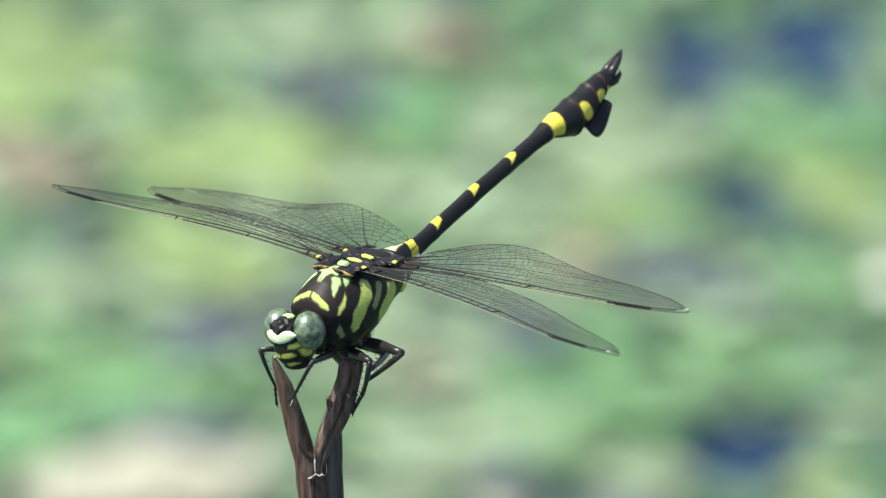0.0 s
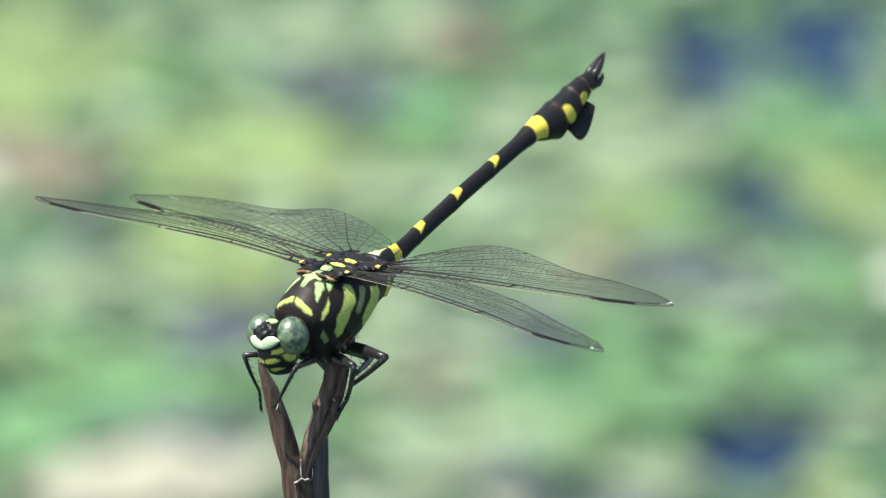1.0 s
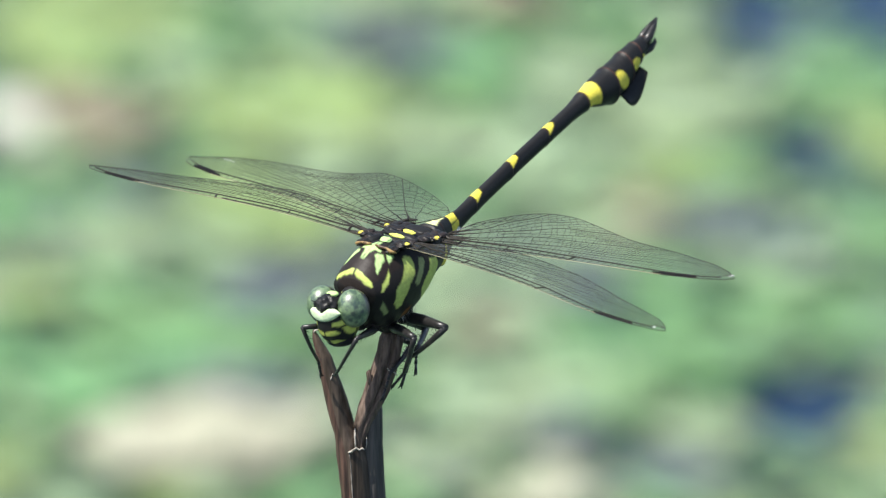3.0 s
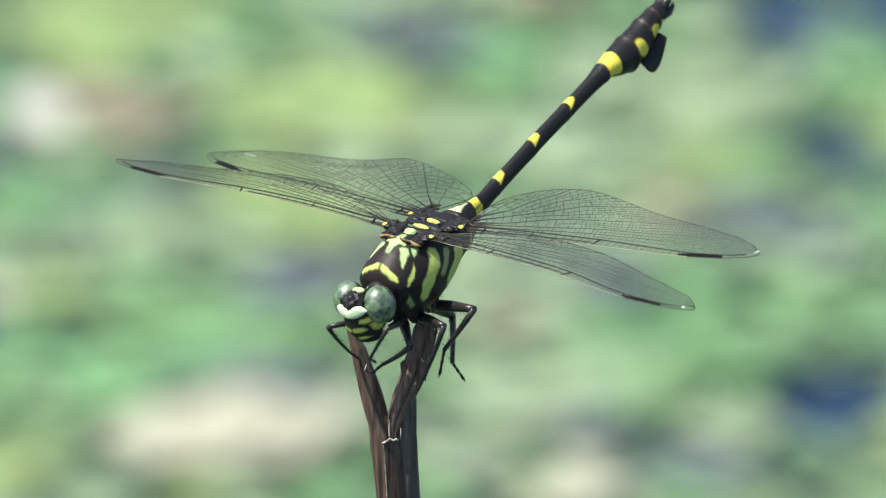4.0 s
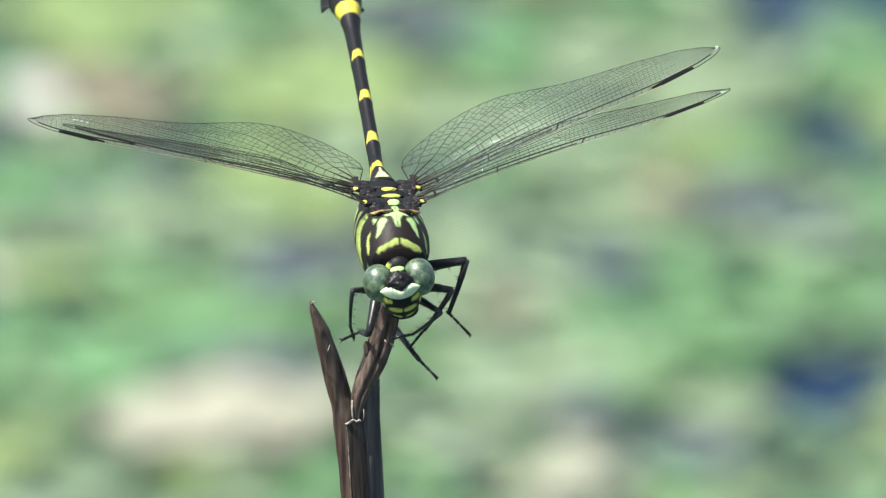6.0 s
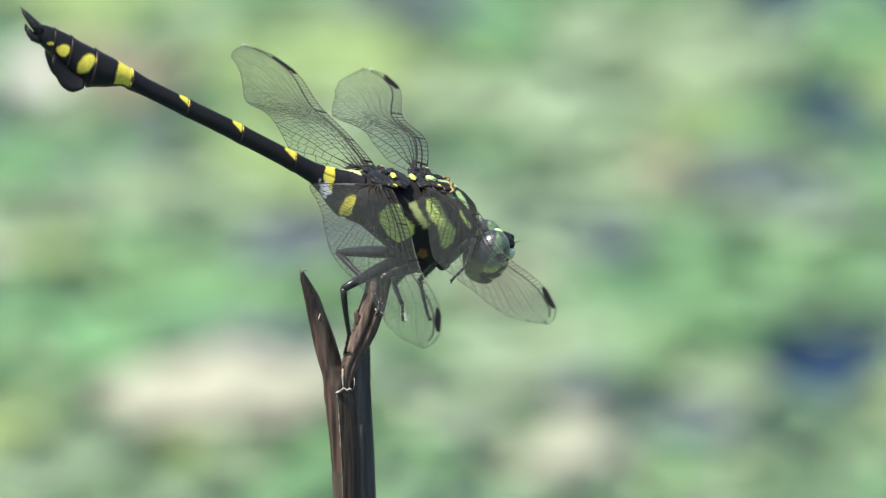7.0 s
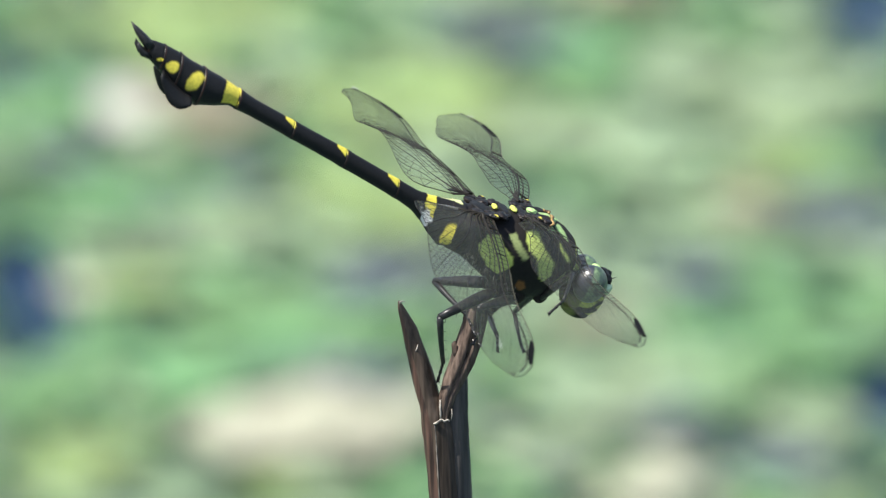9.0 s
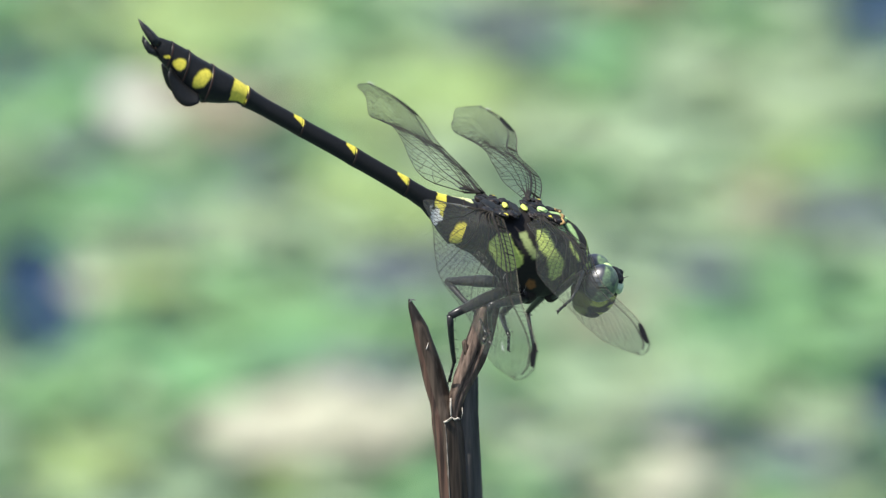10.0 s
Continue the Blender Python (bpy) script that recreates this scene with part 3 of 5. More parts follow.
def thorax_colour(p):
    a = abs(math.atan2(p.y, p.z + 0.4))
    k, tone = 0.0, GREEN
    for poly, colour in MARKS.values():
        d = edge(in_poly(p.x + 0.12 * noise.noise(p * 1.7), a * 4.6 + 0.14 * noise.noise(p * 1.3 + Vector((5, 0, 0))), poly) + 0.09, 0.2)
        if d > k:
            k, tone = d, colour
    return mixed(mixed(BLACK, BROWN, 0.6 if a < 0.9 and p.x > 2 else 0.2), tone, k)


hair_pale = plain("hair", (0.68, 0.66, 0.55), (0.85, 0.83, 0.72), 900, 0.7)
ridge_tan = plain("ridge", (0.06, 0.03, 0.015), (0.55, 0.36, 0.13), 900, 0.5)
eye_gloss = plain("ocellus", (0.01, 0.01, 0.01), (0.02, 0.02, 0.02), 900, 0.15)


def thorax(root):
    n = 120
    xs = np.concatenate([np.linspace(-9.2, 5.5, 100), np.linspace(5.6, 7.5, 26)])
    rings = [scaled([thorax_point(x, 2 * math.pi * j / n) for j in range(n)]) for x in xs]
    me = finish("thorax", *loft(rings), [cuticle])
    me.flip_normals()
    paint(me, thorax_colour)
    th = part("thorax", me, root, "black thorax with yellow-green stripes")
    # collar between head and thorax
    me = finish("neck", *ball((0.0076, 0, -0.0012), (0.0014, 0.0019, 0.0023)), [cuticle])
    paint(me, lambda p: mixed(BLACK, GREEN, edge(abs(p.z + 0.2) - 0.35, 0.2) * (1 if abs(p.y) > 1.2 else 0)))
    part("prothorax", me, root, "black collar")
    # plates between the wings
    plates = (((0.3, 0.1, 4.95), (0.75, 0.8, 0.35), MINT), ((-2.1, 0.1, 4.6), (0.45, 1.15, 0.3), mixed(GREEN, YELLOW, 0.2)), ((-4.6, 0.1, 4.25), (0.4, 0.95, 0.3), mixed(GREEN, YELLOW, 0.5)),
              ((0.4, 1.9, 4.65), (1.6, 0.8, 0.45), BLACK), ((0.4, -1.9, 4.65), (1.6, 0.8, 0.45), BLACK), ((-1.0, 0, 4.45), (0.6, 2.6, 0.4), BLACK),
              ((-3.3, 0, 4.15), (0.7, 2.8, 0.4), BLACK), ((-6.7, 0, 3.75), (1.1, 2.0, 0.4), BLACK))
    for c, r, tone in plates:
        me = finish("back_plate", *ball(scaled([c])[0], scaled([r])[0], 28, 18, lambda d, c=c: 1 + 0.22 * noise.noise(d * 1.8 + Vector(c))), [cuticle])
        paint(me, lambda p, tone=tone: tone)
        part("back_plate", me, th)
    for sg in (1, -1):
        for (x, y, z), (a, b, c) in (((0.2, 2.5, 4.75), (1.0, 1.25, 0.55)), ((1.9, 2.3, 4.6), (0.9, 0.9, 0.55)), ((-1.3, 2.6, 4.55), (0.8, 1.0, 0.5)), ((0.4, 3.5, 5.1), (0.5, 0.75, 0.35)), ((-1.0, 3.4, 4.95), (0.6, 0.6, 0.3)),
                                     ((-5.6, 2.7, 3.75), (1.0, 1.3, 0.55)), ((-4.1, 2.7, 4.0), (0.85, 1.0, 0.5)), ((-7.2, 2.4, 3.55), (0.9, 1.1, 0.5)), ((-5.4, 3.8, 3.95), (0.5, 0.75, 0.35)), ((-6.9, 3.6, 3.8), (0.8, 0.6, 0.28))):
            me = finish("wing_hinge", *ball(scaled([(x, sg * y, z)])[0], scaled([(a, b, 0.8 * c)])[0], 30, 20, lambda d, x=x: 1 + 0.34 * noise.noise(d * 1.9 + Vector((x, 0, 0))) + 0.05 * noise.noise(d * 6)), [hinge_black])
            paint(me, lambda p, x=x, y=y, z=z: mixed(mixed(BLACK, BROWN, 0.3 + noise.noise(p * 1.5)), YELLOW, edge(math.hypot(p.x - x - 0.1, abs(p.y) - y - 0.25) - 0.30, 0.12) if p.z > z and (x, y) in ((0.4, 3.5), (-5.4, 3.8)) else 0))
            part("wing_hinge", me, th)
    for sg in (1, -1):
        me = finish("wing_ridge", *tube(scaled([(2.7, sg * 0.35, 5.2), (2.9, sg * 1.1, 5.15), (2.55, sg * 1.9, 5.0), (2.75, sg * 2.7, 4.75), (2.2, sg * 3.3, 4.5)]), [0.00012, 0.00024, 0.00016, 0.00024, 0.00008], 8, 0.2, 5), [ridge_tan])
        part("wing_ridge", me, th, "tan ridge in front of the wing root")
    # short pale hairs on flank and breast
    rng = random.Random(21)
    pieces = []
    for _ in range(240):
        x, s = rng.uniform(-7, 1.5), rng.choice((1, -1))
        a0 = rng.uniform(0.72, 0.97) * math.pi
        p, q = Vector(thorax_point(x, a0 * s if s > 0 else 2 * math.pi - a0)), Vector(thorax_point(x + 0.05, a0 * s if s > 0 else 2 * math.pi - a0))
        out = Vector((0, p.y, p.z + 1.0)).normalized()
        d = (out + Vector((rng.uniform(-0.5, 0.5), rng.uniform(-0.3, 0.3), rng.uniform(-0.6, 0.1)))).normalized() * rng.uniform(0.4, 0.9)
        pieces.append(tube(scaled([p - out * 0.1, p + d * 0.5, p + d]), [0.000014, 0.000010, 0.000003], 3))
    tagged(part("hair", finish("hair", *joined(pieces)[:2], [hair_pale]), th, "short pale hairs"), kind="stuff")


def face_colour(p):
    y, z = abs(p.y), p.z
    k = 0.0
    if p.x > 10.0:
        k = max(k, edge(in_poly(y, z, ((0.0, -3.15), (1.4, -2.95), (1.9, -3.2), (1.95, -3.7), (1.2, -3.85), (0.0, -3.95))) + 0.1))      # bar above the lip
        k = max(k, edge(in_poly(y, z, ((0.18, -4.5), (1.3, -4.35), (1.75, -4.75), (1.2, -5.5), (0.3, -5.75))) + 0.1))                    # lip
        k = max(k, edge(in_poly(y, z, ((1.2, -1.95), (2.6, -1.6), (2.9, -2.3), (2.0, -2.7), (1.1, -2.55))) + 0.1))
        k = max(k, edge(in_poly(y, z, ((2.1, -2.7), (2.8, -2.5), (2.8, -3.9), (2.2, -4.2))) + 0.1))
        k = max(k, edge(in_poly(y, z, ((2.0, -4.5), (2.5, -4.9), (2.2, -5.7), (1.7, -5.5))) + 0.1))
    else:
        k = edge(abs(z + 4.2) - 1.2, 0.6) * 0.25
    return mixed(BLACK, mixed(GREEN, YELLOW, 0.3), k)


def eye_colour(p):
    q = Vector((p.x, abs(p.y), p.z))
    base = mixed((0.045, 0.085, 0.04), (0.19, 0.285, 0.135), 0.42 + 0.9 * noise.noise(q * 1.3) + 0.5 * noise.noise(q * 3.7))
    base = mixed(base, (0.035, 0.07, 0.045), 0.8 * edge(0.30 - noise.noise(q * 2.3 + Vector((4, 1, 7))), 0.16))
    spot = min(math.dist((q.x, q.y, q.z), c) - r for c, r in (((11.6, 3.9, -0.9), 0.34), ((11.9, 3.5, -1.7), 0.28), ((11.2, 4.3, -0.1), 0.22), ((11.0, 4.45, -1.5), 0.26), ((11.3, 4.0, -2.2), 0.24), ((10.5, 4.6, -0.9), 0.24)))
    base = mixed(base, (0.012, 0.028, 0.018), 0.92 * edge(spot, 0.18))
    return mixed(base, (0.012, 0.014, 0.024), edge(p.x - 9.6 - 0.15 * noise.noise(q * 2), 0.3))      # the black back of the head


def head(root):
    hd_v = ball((0.0104, 0, -0.0024), (0.0030, 0.0027, 0.0034), 72, 56, lambda d: 1.0 - 0.12 * max(0, -d.z) ** 2 * abs(d.y) + 0.07 * max(0, d.x) * max(0, -d.z))
    me = finish("head", *hd_v, [cuticle])
    paint(me, face_colour)
    hd = part("head", me, root, "black and yellow-green striped face")
    for sg in (1, -1):
        me = finish("eye", *ball((0.0101, sg * 0.00262, -0.0008), (0.0022, 0.00202, 0.0025), 150, 110), [eye_skin])
        paint(me, eye_colour)
        part("eye", me, hd, "grey-green mottled compound eye")
    # frons: a white arched shelf across the face
    rows = []
    for i in range(33):
        u = -1 + 2 * i / 32
        y, x = 2.6 * u, 13.05 - 0.5 * abs(u) ** 2.0
        high, low = 0.0 - 0.62 * math.exp(-(u / 0.3) ** 2) - 0.55 * abs(u) ** 3, -1.78 + 0.85 * u * u
        z, h, d = (high + low) / 2, (high - low) / 2 * (1 - abs(u) ** 7) + 0.04, 0.55 * (1 - abs(u) ** 4) + 0.05
        rows.append(scaled([(x + d * math.copysign(abs(math.cos(t)) ** 0.55, math.cos(t)), y, z + h * math.copysign(abs(math.sin(t)) ** 0.7, math.sin(t))) for t in (2 * math.pi * j / 20 for j in range(20))]))
    me = finish("forehead", *loft(rows), [cuticle])
    paint(me, lambda p: CREAM)
    part("forehead", me, hd, "pale green-white band")
    me = finish("vertex", *ball((0.0120, 0, -0.0001), (0.0014, 0.0017, 0.0014), 36, 24, lambda d: 1 + 0.16 * math.sin(6 * d.y) * max(0, d.x) + 0.2 * noise.noise(d * 2.6) + 0.1 * noise.noise(d * 6)), [hinge_black])
    paint(me, lambda p: BLACK)
    part("vertex", me, hd, "black crown with ocelli")
    me = finish("occiput", *ball((0.0108, 0, 0.0011), (0.0006, 0.00095, 0.00038), 24, 14), [cuticle])
    paint(me, lambda p: MINT)
    part("occiput", me, hd, "pale ridge behind the eyes")
    for sg in (1, -1):
        part("antenna", finish("antenna", *tube(scaled([(12.6, sg * 1.0, 0.3), (13.1, sg * 1.2, 0.7), (13.5, sg * 1.4, 1.1)]), [0.00012, 0.00006, 0.00002], 8), [leg_black]), hd)
        part("ocellus", finish("ocellus", *ball((0.0129, sg * 0.0007, -0.0003), (0.0003, 0.0003, 0.0003), 12, 8), [eye_gloss]), hd)
    part("ocellus", finish("ocellus", *ball((0.0131, 0, -0.0007), (0.0003, 0.0003, 0.0003), 12, 8), [eye_gloss]), hd)
    me = finish("mandible", *ball((0.0104, 0, -0.0051), (0.0019, 0.0020, 0.0009), 24, 14), [cuticle])
    paint(me, lambda p: mixed(BLACK, GREEN, 0.35 * edge(p.x - 10, 0.5)))
    part("mandible", me, hd)
    return hd


# abdomen: place along the body, height of the axis, half-height, half-width
SPINE = ((-8.60, 0.80, 3.0, 2.3), (-10.50, 0.62, 3.05, 1.55), (-12.20, 1.15, 2.42, 1.12), (-13.60, 1.75, 1.75, 0.92), (-15.20, 2.35, 1.35, 0.86), (-17.50, 3.05, 1.22, 0.9), (-22.00, 4.22, 1.2, 0.87), (-27.50, 5.62, 1.2, 0.87),
         (-34.00, 7.12, 1.15, 0.9), (-39.50, 8.42, 1.15, 1.0), (-43.01, 9.33, 1.38, 1.35), (-44.92, 9.33, 1.95, 1.85), (-47.20, 9.36, 2.45, 2.1), (-49.47, 9.94, 2.4, 2.0), (-51.11, 10.64, 2.25, 1.8), (-53.20, 11.68, 1.68, 1.45), (-54.66, 12.20, 1.3, 1.2), (-55.66, 12.55, 0.95, 0.9))
CUTS = (-8.6, -10.3, -13.9, -18.0, -25.9, -33.8, -42.10, -47.47, -51.02, -53.48, -55.66)


def spine_at(x):
    xs = [s[0] for s in SPINE][::-1]
    return [float(np.interp(x, xs, [s[k] for s in SPINE][::-1])) for k in (1, 2, 3)]


def abdomen_colour(p):
    """Yellow saddles at the front of each ring and on the club."""
    zc, h, w = spine_at(p.x)
    a = abs(math.atan2(p.y / w, (p.z - zc) / h))          # 0 on the back, pi on the belly
    x = p.x + 0.22 * noise.noise(p * 0.8) + 0.1 * noise.noise(p * 2.5)
    k = 0.0
    for x0, x1, reach, lean in ((-12.4, -13.9, 1.8, 0.35), (-18.0, -19.6, 1.25, 0.9), (-25.9, -27.35, 1.25, 0.9), (-33.8, -35.15, 1.25, 0.9), (-42.10, -44.28, 2.3, 0.1)):
        u = (x0 - x) / (x0 - x1)
        k = max(k, edge(max(-u, u - 1) * 2.0, 0.12) * edge(a - reach * (1 - lean * max(0, u) * 0.55), 0.16))
    k *= 1 - 0.9 * edge(abs(a - 0.95) - 0.05, 0.08) * edge(abs(x + 13.2) - 1.2, 0.1)          # dark seam across the third ring's band
    for xc, ac, rx, ra in ((-48.65, 1.36, 0.9, 0.66), (-52.0, 1.5, 0.75, 0.45), (-53.9, 1.75, 0.3, 0.24), (-9.75, 2.0, 0.85, 0.55)):
        k = max(k, edge((math.hypot((x - xc + (0.9 if xc < -40 else 0.1) * (a - ac)) / rx, (a - ac) / ra) - 1) * 0.6, 0.15))
    ring = max(edge(abs(p.x - c - 0.16) - 0.07, 0.1) for c in CUTS[1:]) * (0.7 if p.x < -40 else 0.3)
    pale = edge((math.hypot((p.x + 13.3) / 0.95, (a - 2.05) / 0.6) - 0.85 + 0.7 * noise.noise(p * 1.4)) * 0.6, 0.15)
    wedge = edge(a - 0.45 * (x + 12.1) / 3.0, 0.12) * edge(abs(x + 10.5) - 1.4, 0.15)       # on the second ring, pointing back
    return mixed(mixed(mixed(mixed(BLACK, (0.10, 0.045, 0.03), ring), YELLOW, k), (0.9, 0.9, 0.86), pale), (0.72, 0.78, 0.36), wedge)


def abdomen(root):
    for i in range(len(CUTS) - 1):
        x0, x1 = CUTS[i], CUTS[i + 1]
        rings = []
        for s in range(41):
            u = s / 40
            x = x0 + (x1 - x0) * u
            zc, h, w = spine_at(x)
            k = 1 + 0.05 * math.exp(-(u * 9) ** 2) + 0.06 * math.exp(-((1 - u) * 9) ** 2)
            if i > 5:
                k = 1 + 0.065 * math.exp(-((1 - u) * 10) ** 2) - 0.03 * math.exp(-(u * 9) ** 2)
            if i < 2:
                k = 1 + 0.03 * math.exp(-((1 - u) * 9) ** 2)
            n = 72
            flat = 1 - 0.4 * min(max((x + 13.9) / 3, 0), 1)          # the first rings are slab-sided
            rings.append(scaled([(x, w * k * math.copysign(abs(math.sin(t)) ** flat, math.sin(t)), zc + h * k * math.cos(t)) for t in (2 * math.pi * j / n for j in range(n))]))
        me = finish("abdomen_segment", *loft(rings), [shell])
        paint(me, abdomen_colour)
        seg = part("abdomen_segment", me, root, "glossy black ring with yellow marks" if i < 9 else "black end ring")
        if i == 7:
            for sg in (1, -1):
                rows = []
                for s in range(15):
                    u = s / 14
                    x, r = -48.3 - 4.6 * u, 2.3 * math.sin(math.pi * min(1, u * 0.86 + 0.08)) ** 0.7
                    zc, h, w = spine_at(x)
                    rows.append(scaled([(x - 0.35 * k * u, sg * (0.72 * w + 2.1 * k - 0.9 * k * k) + e, zc - 0.62 * h - (r + 0.1) * k) for k, e in ((0, 0.2), (0.3, 0.26), (0.6, 0.25), (0.85, 0.17), (1.0, 0.0), (0.85, -0.17), (0.6, -0.25), (0.3, -0.26), (0, -0.2))]))
                me = finish("leaf_flap", *loft(rows), [shell])
                paint(me, lambda p: BLACK)
                part("leaf_flap", me, seg, "rounded black side flap")
    for sg in (1, -1):
        me = finish("cercus", *tube(scaled([(-55.20, sg * 0.45, 12.62), (-56.30, sg * 0.45, 13.39), (-57.48, sg * 0.32, 14.20), (-58.66, sg * 0.1, 15.12)]), [0.00068, 0.00058, 0.00040, 0.00004], 10), [leg_black])
        part("cercus", me, root, "pointed dark claspers")
    for sg in (1, -1):
        part("lower_appendage", finish("lower_appendage", *tube(scaled([(-54.84, sg * 0.4, 11.63), (-56.11, sg * 0.75, 11.79), (-56.84, sg * 0.9, 12.47), (-57.12, sg * 0.8, 12.96)]), [0.0006, 0.00045, 0.00028, 0.00004], 10, 0.12), [leg_black]), root)


# wings: outlines over the share of the length; the leading edge bows and the blade twists along it (knots at every quarter)
FORE = dict(length=42.8, skew=0.05, node=0.53, stigma=(0.785, 0.915), ahead=(0, 1.06, -0.58, 0.38, -0.34), lift=(0, 0.58, 0.15, -0.11, -0.34), twist=(0, 11.3, 7.0, 2.5, -0.7),
            lead=((0, 0.0), (0.1, -0.2), (0.53, 0.05), (0.8, 0.25), (0.92, 0.9), (0.98, 2.0), (1, 3.2)),
            trail=((0, 1.65), (0.04, 2.67), (0.1, 5.09), (0.2, 7.01), (0.35, 8.15), (0.5, 9.13), (0.65, 9.09), (0.8, 8.49), (0.9, 7.29), (0.96, 5.29), (1, 3.41)),
            root=0.50, first=0.10)
HIND = dict(length=42.4, skew=0.27, node=0.45, stigma=(0.765, 0.905), ahead=(0, 0.23, 0.01, 0.87, 0.23), lift=(0, -0.07, -0.23, -0.17, -0.43), twist=(0, 12.4, 5.0, 4.3, -1.3),
            lead=((0, 0.0), (0.1, -0.2), (0.45, 0.05), (0.8, 0.25), (0.92, 0.9), (0.98, 2.0), (1, 3.3)),
            trail=((0, 3.97), (0.012, 8.0), (0.03, 9.9), (0.06, 10.9), (0.12, 11.46), (0.22, 11.67), (0.33, 11.74), (0.45, 11.26), (0.6, 9.82), (0.75, 8.63), (0.88, 7.43), (0.95, 5.77), (1, 3.52)),
            root=0.36, first=0.015)
QUARTERS = np.linspace(0, 1, 5)


def bowed(u, knots):
    """A smooth curve through a value at every quarter."""
    k = np.array(knots, float)
    slope = np.gradient(k, QUARTERS)
    i = min(int(u * 4), 3)
    s = u * 4 - i
    return (2 * s ** 3 - 3 * s * s + 1) * k[i] + (s ** 3 - 2 * s * s + s) * 0.25 * slope[i] + (3 * s * s - 2 * s ** 3) * k[i + 1] + (s ** 3 - s * s) * 0.25 * slope[i + 1]


def wing_surface(kind, u, f, sg):
    """u along the wing, f from the leading edge (0) to the trailing edge (1)."""
    lead, trail = profile(u, kind["lead"]), profile(u, kind["trail"])
    v = lead + (trail - lead) * f
    d = v - lead
    fold = 0.22 * math.exp(-((d - 0.75) / 0.5) ** 2) * (-1 if u < kind["node"] else -0.3) * (1 - u * 0.7)
    rise = fold + 0.5 * math.sin(math.pi * min(1, f * 0.9)) * (1 - 0.5 * u) + 0.10 * math.sin(f * 19 + u * 4) * (1 - u)
    turn = radians(bowed(u, kind["twist"]))
    slant = kind["skew"] * max(v, 0) * max(0.0, 1 - 3.5 * u)
    return Vector((bowed(u, kind["ahead"]) - v * math.cos(turn) + rise * math.sin(turn), sg * (kind["length"] * u - slant), bowed(u, kind["lift"]) + v * math.sin(turn) + rise * math.cos(turn))) * MM


def wing_cells(kind, sg, seed):
    """The network of veins: pairs of (share along, share across), with strength and material."""
    rng = random.Random(seed)
    L, nd = kind["length"], kind["node"]
    segs = []
    us = [i / 64 for i in range(65)]

    def chord(u):
        return max(profile(u, kind["trail"]) - profile(u, kind["lead"]), 0.3)

    def front(u):
        """The strong vein behind the leading edge, beyond which the net begins."""
        return min((1.45 if u < nd else 1.45 - 0.75 * (u - nd) / (1 - nd)) / chord(u), 0.7)

    def run(fs, r, mat=0):
        for p, q in zip(fs[:-1], fs[1:]):
            segs.append((p, q, r, mat))

    run([(u, 0.0) for u in us], 0.06)
    run([(u, -0.055 / chord(u)) for u in us if u < 0.8], 0.04, 1)
    run([(u, 1.0) for u in us], 0.042)
    run([(0, 0), (0, 0.5), (0, 1)], 0.06)
    run([(1, 0), (1, 1)], 0.045)
    run([(u, min(0.8 / chord(u), 0.45)) for u in us if u <= nd], 0.085)
    run([(u, front(u)) for u in us if u < 0.97], 0.10)
    run([(nd, 0), (nd + 0.012, front(nd))], 0.13)
    for k in range(15):
        u = 0.03 + (nd - 0.03) * k / 15
        run([(u, 0), (u + 0.006, front(u))], 0.10 if k in (1, 7) else 0.045)
    for k in range(12):
        u = nd + 0.02 + (kind["stigma"][0] - nd - 0.03) * k / 11
        run([(u, 0), (u + 0.008, front(u))], 0.04)

    # long veins fan out from the root and bend back to the hind edge; a new one starts wherever two have drifted apart
    def place(u, f):
        return np.array((L * u - kind["skew"] * chord(u) * f * max(0.0, 1 - 3.5 * u), profile(u, kind["lead"]) + chord(u) * f))

    lines, count = [], 97
    for k in range(1, count - 1):
        s = 1.5 * k / (count - 1) - 0.5            # below 0: veins that reach the tip
        end, reach = (1.0, (1 + s / 0.5)) if s < 0 else (1.0 - (1 - kind["first"]) * s ** 0.9, 1.0)
        g0, power = kind["root"] * (0.004 + (s + 0.5) / 1.5) ** 1.5, 2.2 - 1.1 * max(s, 0)
        line = []
        for i in range(71):
            u = end * i / 70
            g = g0 + max(0.0, reach - g0) * (i / 70) ** power
            g += 0.010 * math.sin(9 * u * (1.5 + s) + 12 * s) * (1 - i / 70)
            line.append((u, front(u) + (1 - front(u)) * min(max(g, 0.0), 1.0)))
        lines.append(line)
    flat = [np.array([place(u, f) for u, f in line]) for line in lines]

    def row(u):
        return max(0.56, 1.35 - 2.1 * u)

    begin = [None] * len(lines)
    level = [max(q for q in range(6) if (k + 1) % (1 << q) == 0) for k in range(len(lines))]
    for k, lv in enumerate(level):
        begin[k] = 0 if lv >= 4 else 71
        if lv < 4:
            a, b = k - (1 << lv), k + (1 << lv)
            for i in range(4, 71):
                p = flat[k][i]
                near = [np.hypot(*(flat[n] - p).T).min() if 0 <= n < len(lines) else (abs(p[1] - place(lines[k][i][0], front(lines[k][i][0]))[1]) if n < 0 else 9.0) for n in (a, b)]
                if min(near) > row(lines[k][i][0]) * 0.80:
                    begin[k] = i
                    break
    for k, line in enumerate(lines):
        if begin[k] < 68:
            size = 0.060 if level[k] >= 4 else 0.042 if level[k] == 3 else 0.031
            for i in range(begin[k], 70):
                segs.append((line[i], line[i + 1], size * (1 - 0.5 * min(1, 1.1 * line[i][0])), 0))
    edge_line = [(u, 1.0) for u in us]
    edge_flat = np.array([place(u, f) for u, f in edge_line])

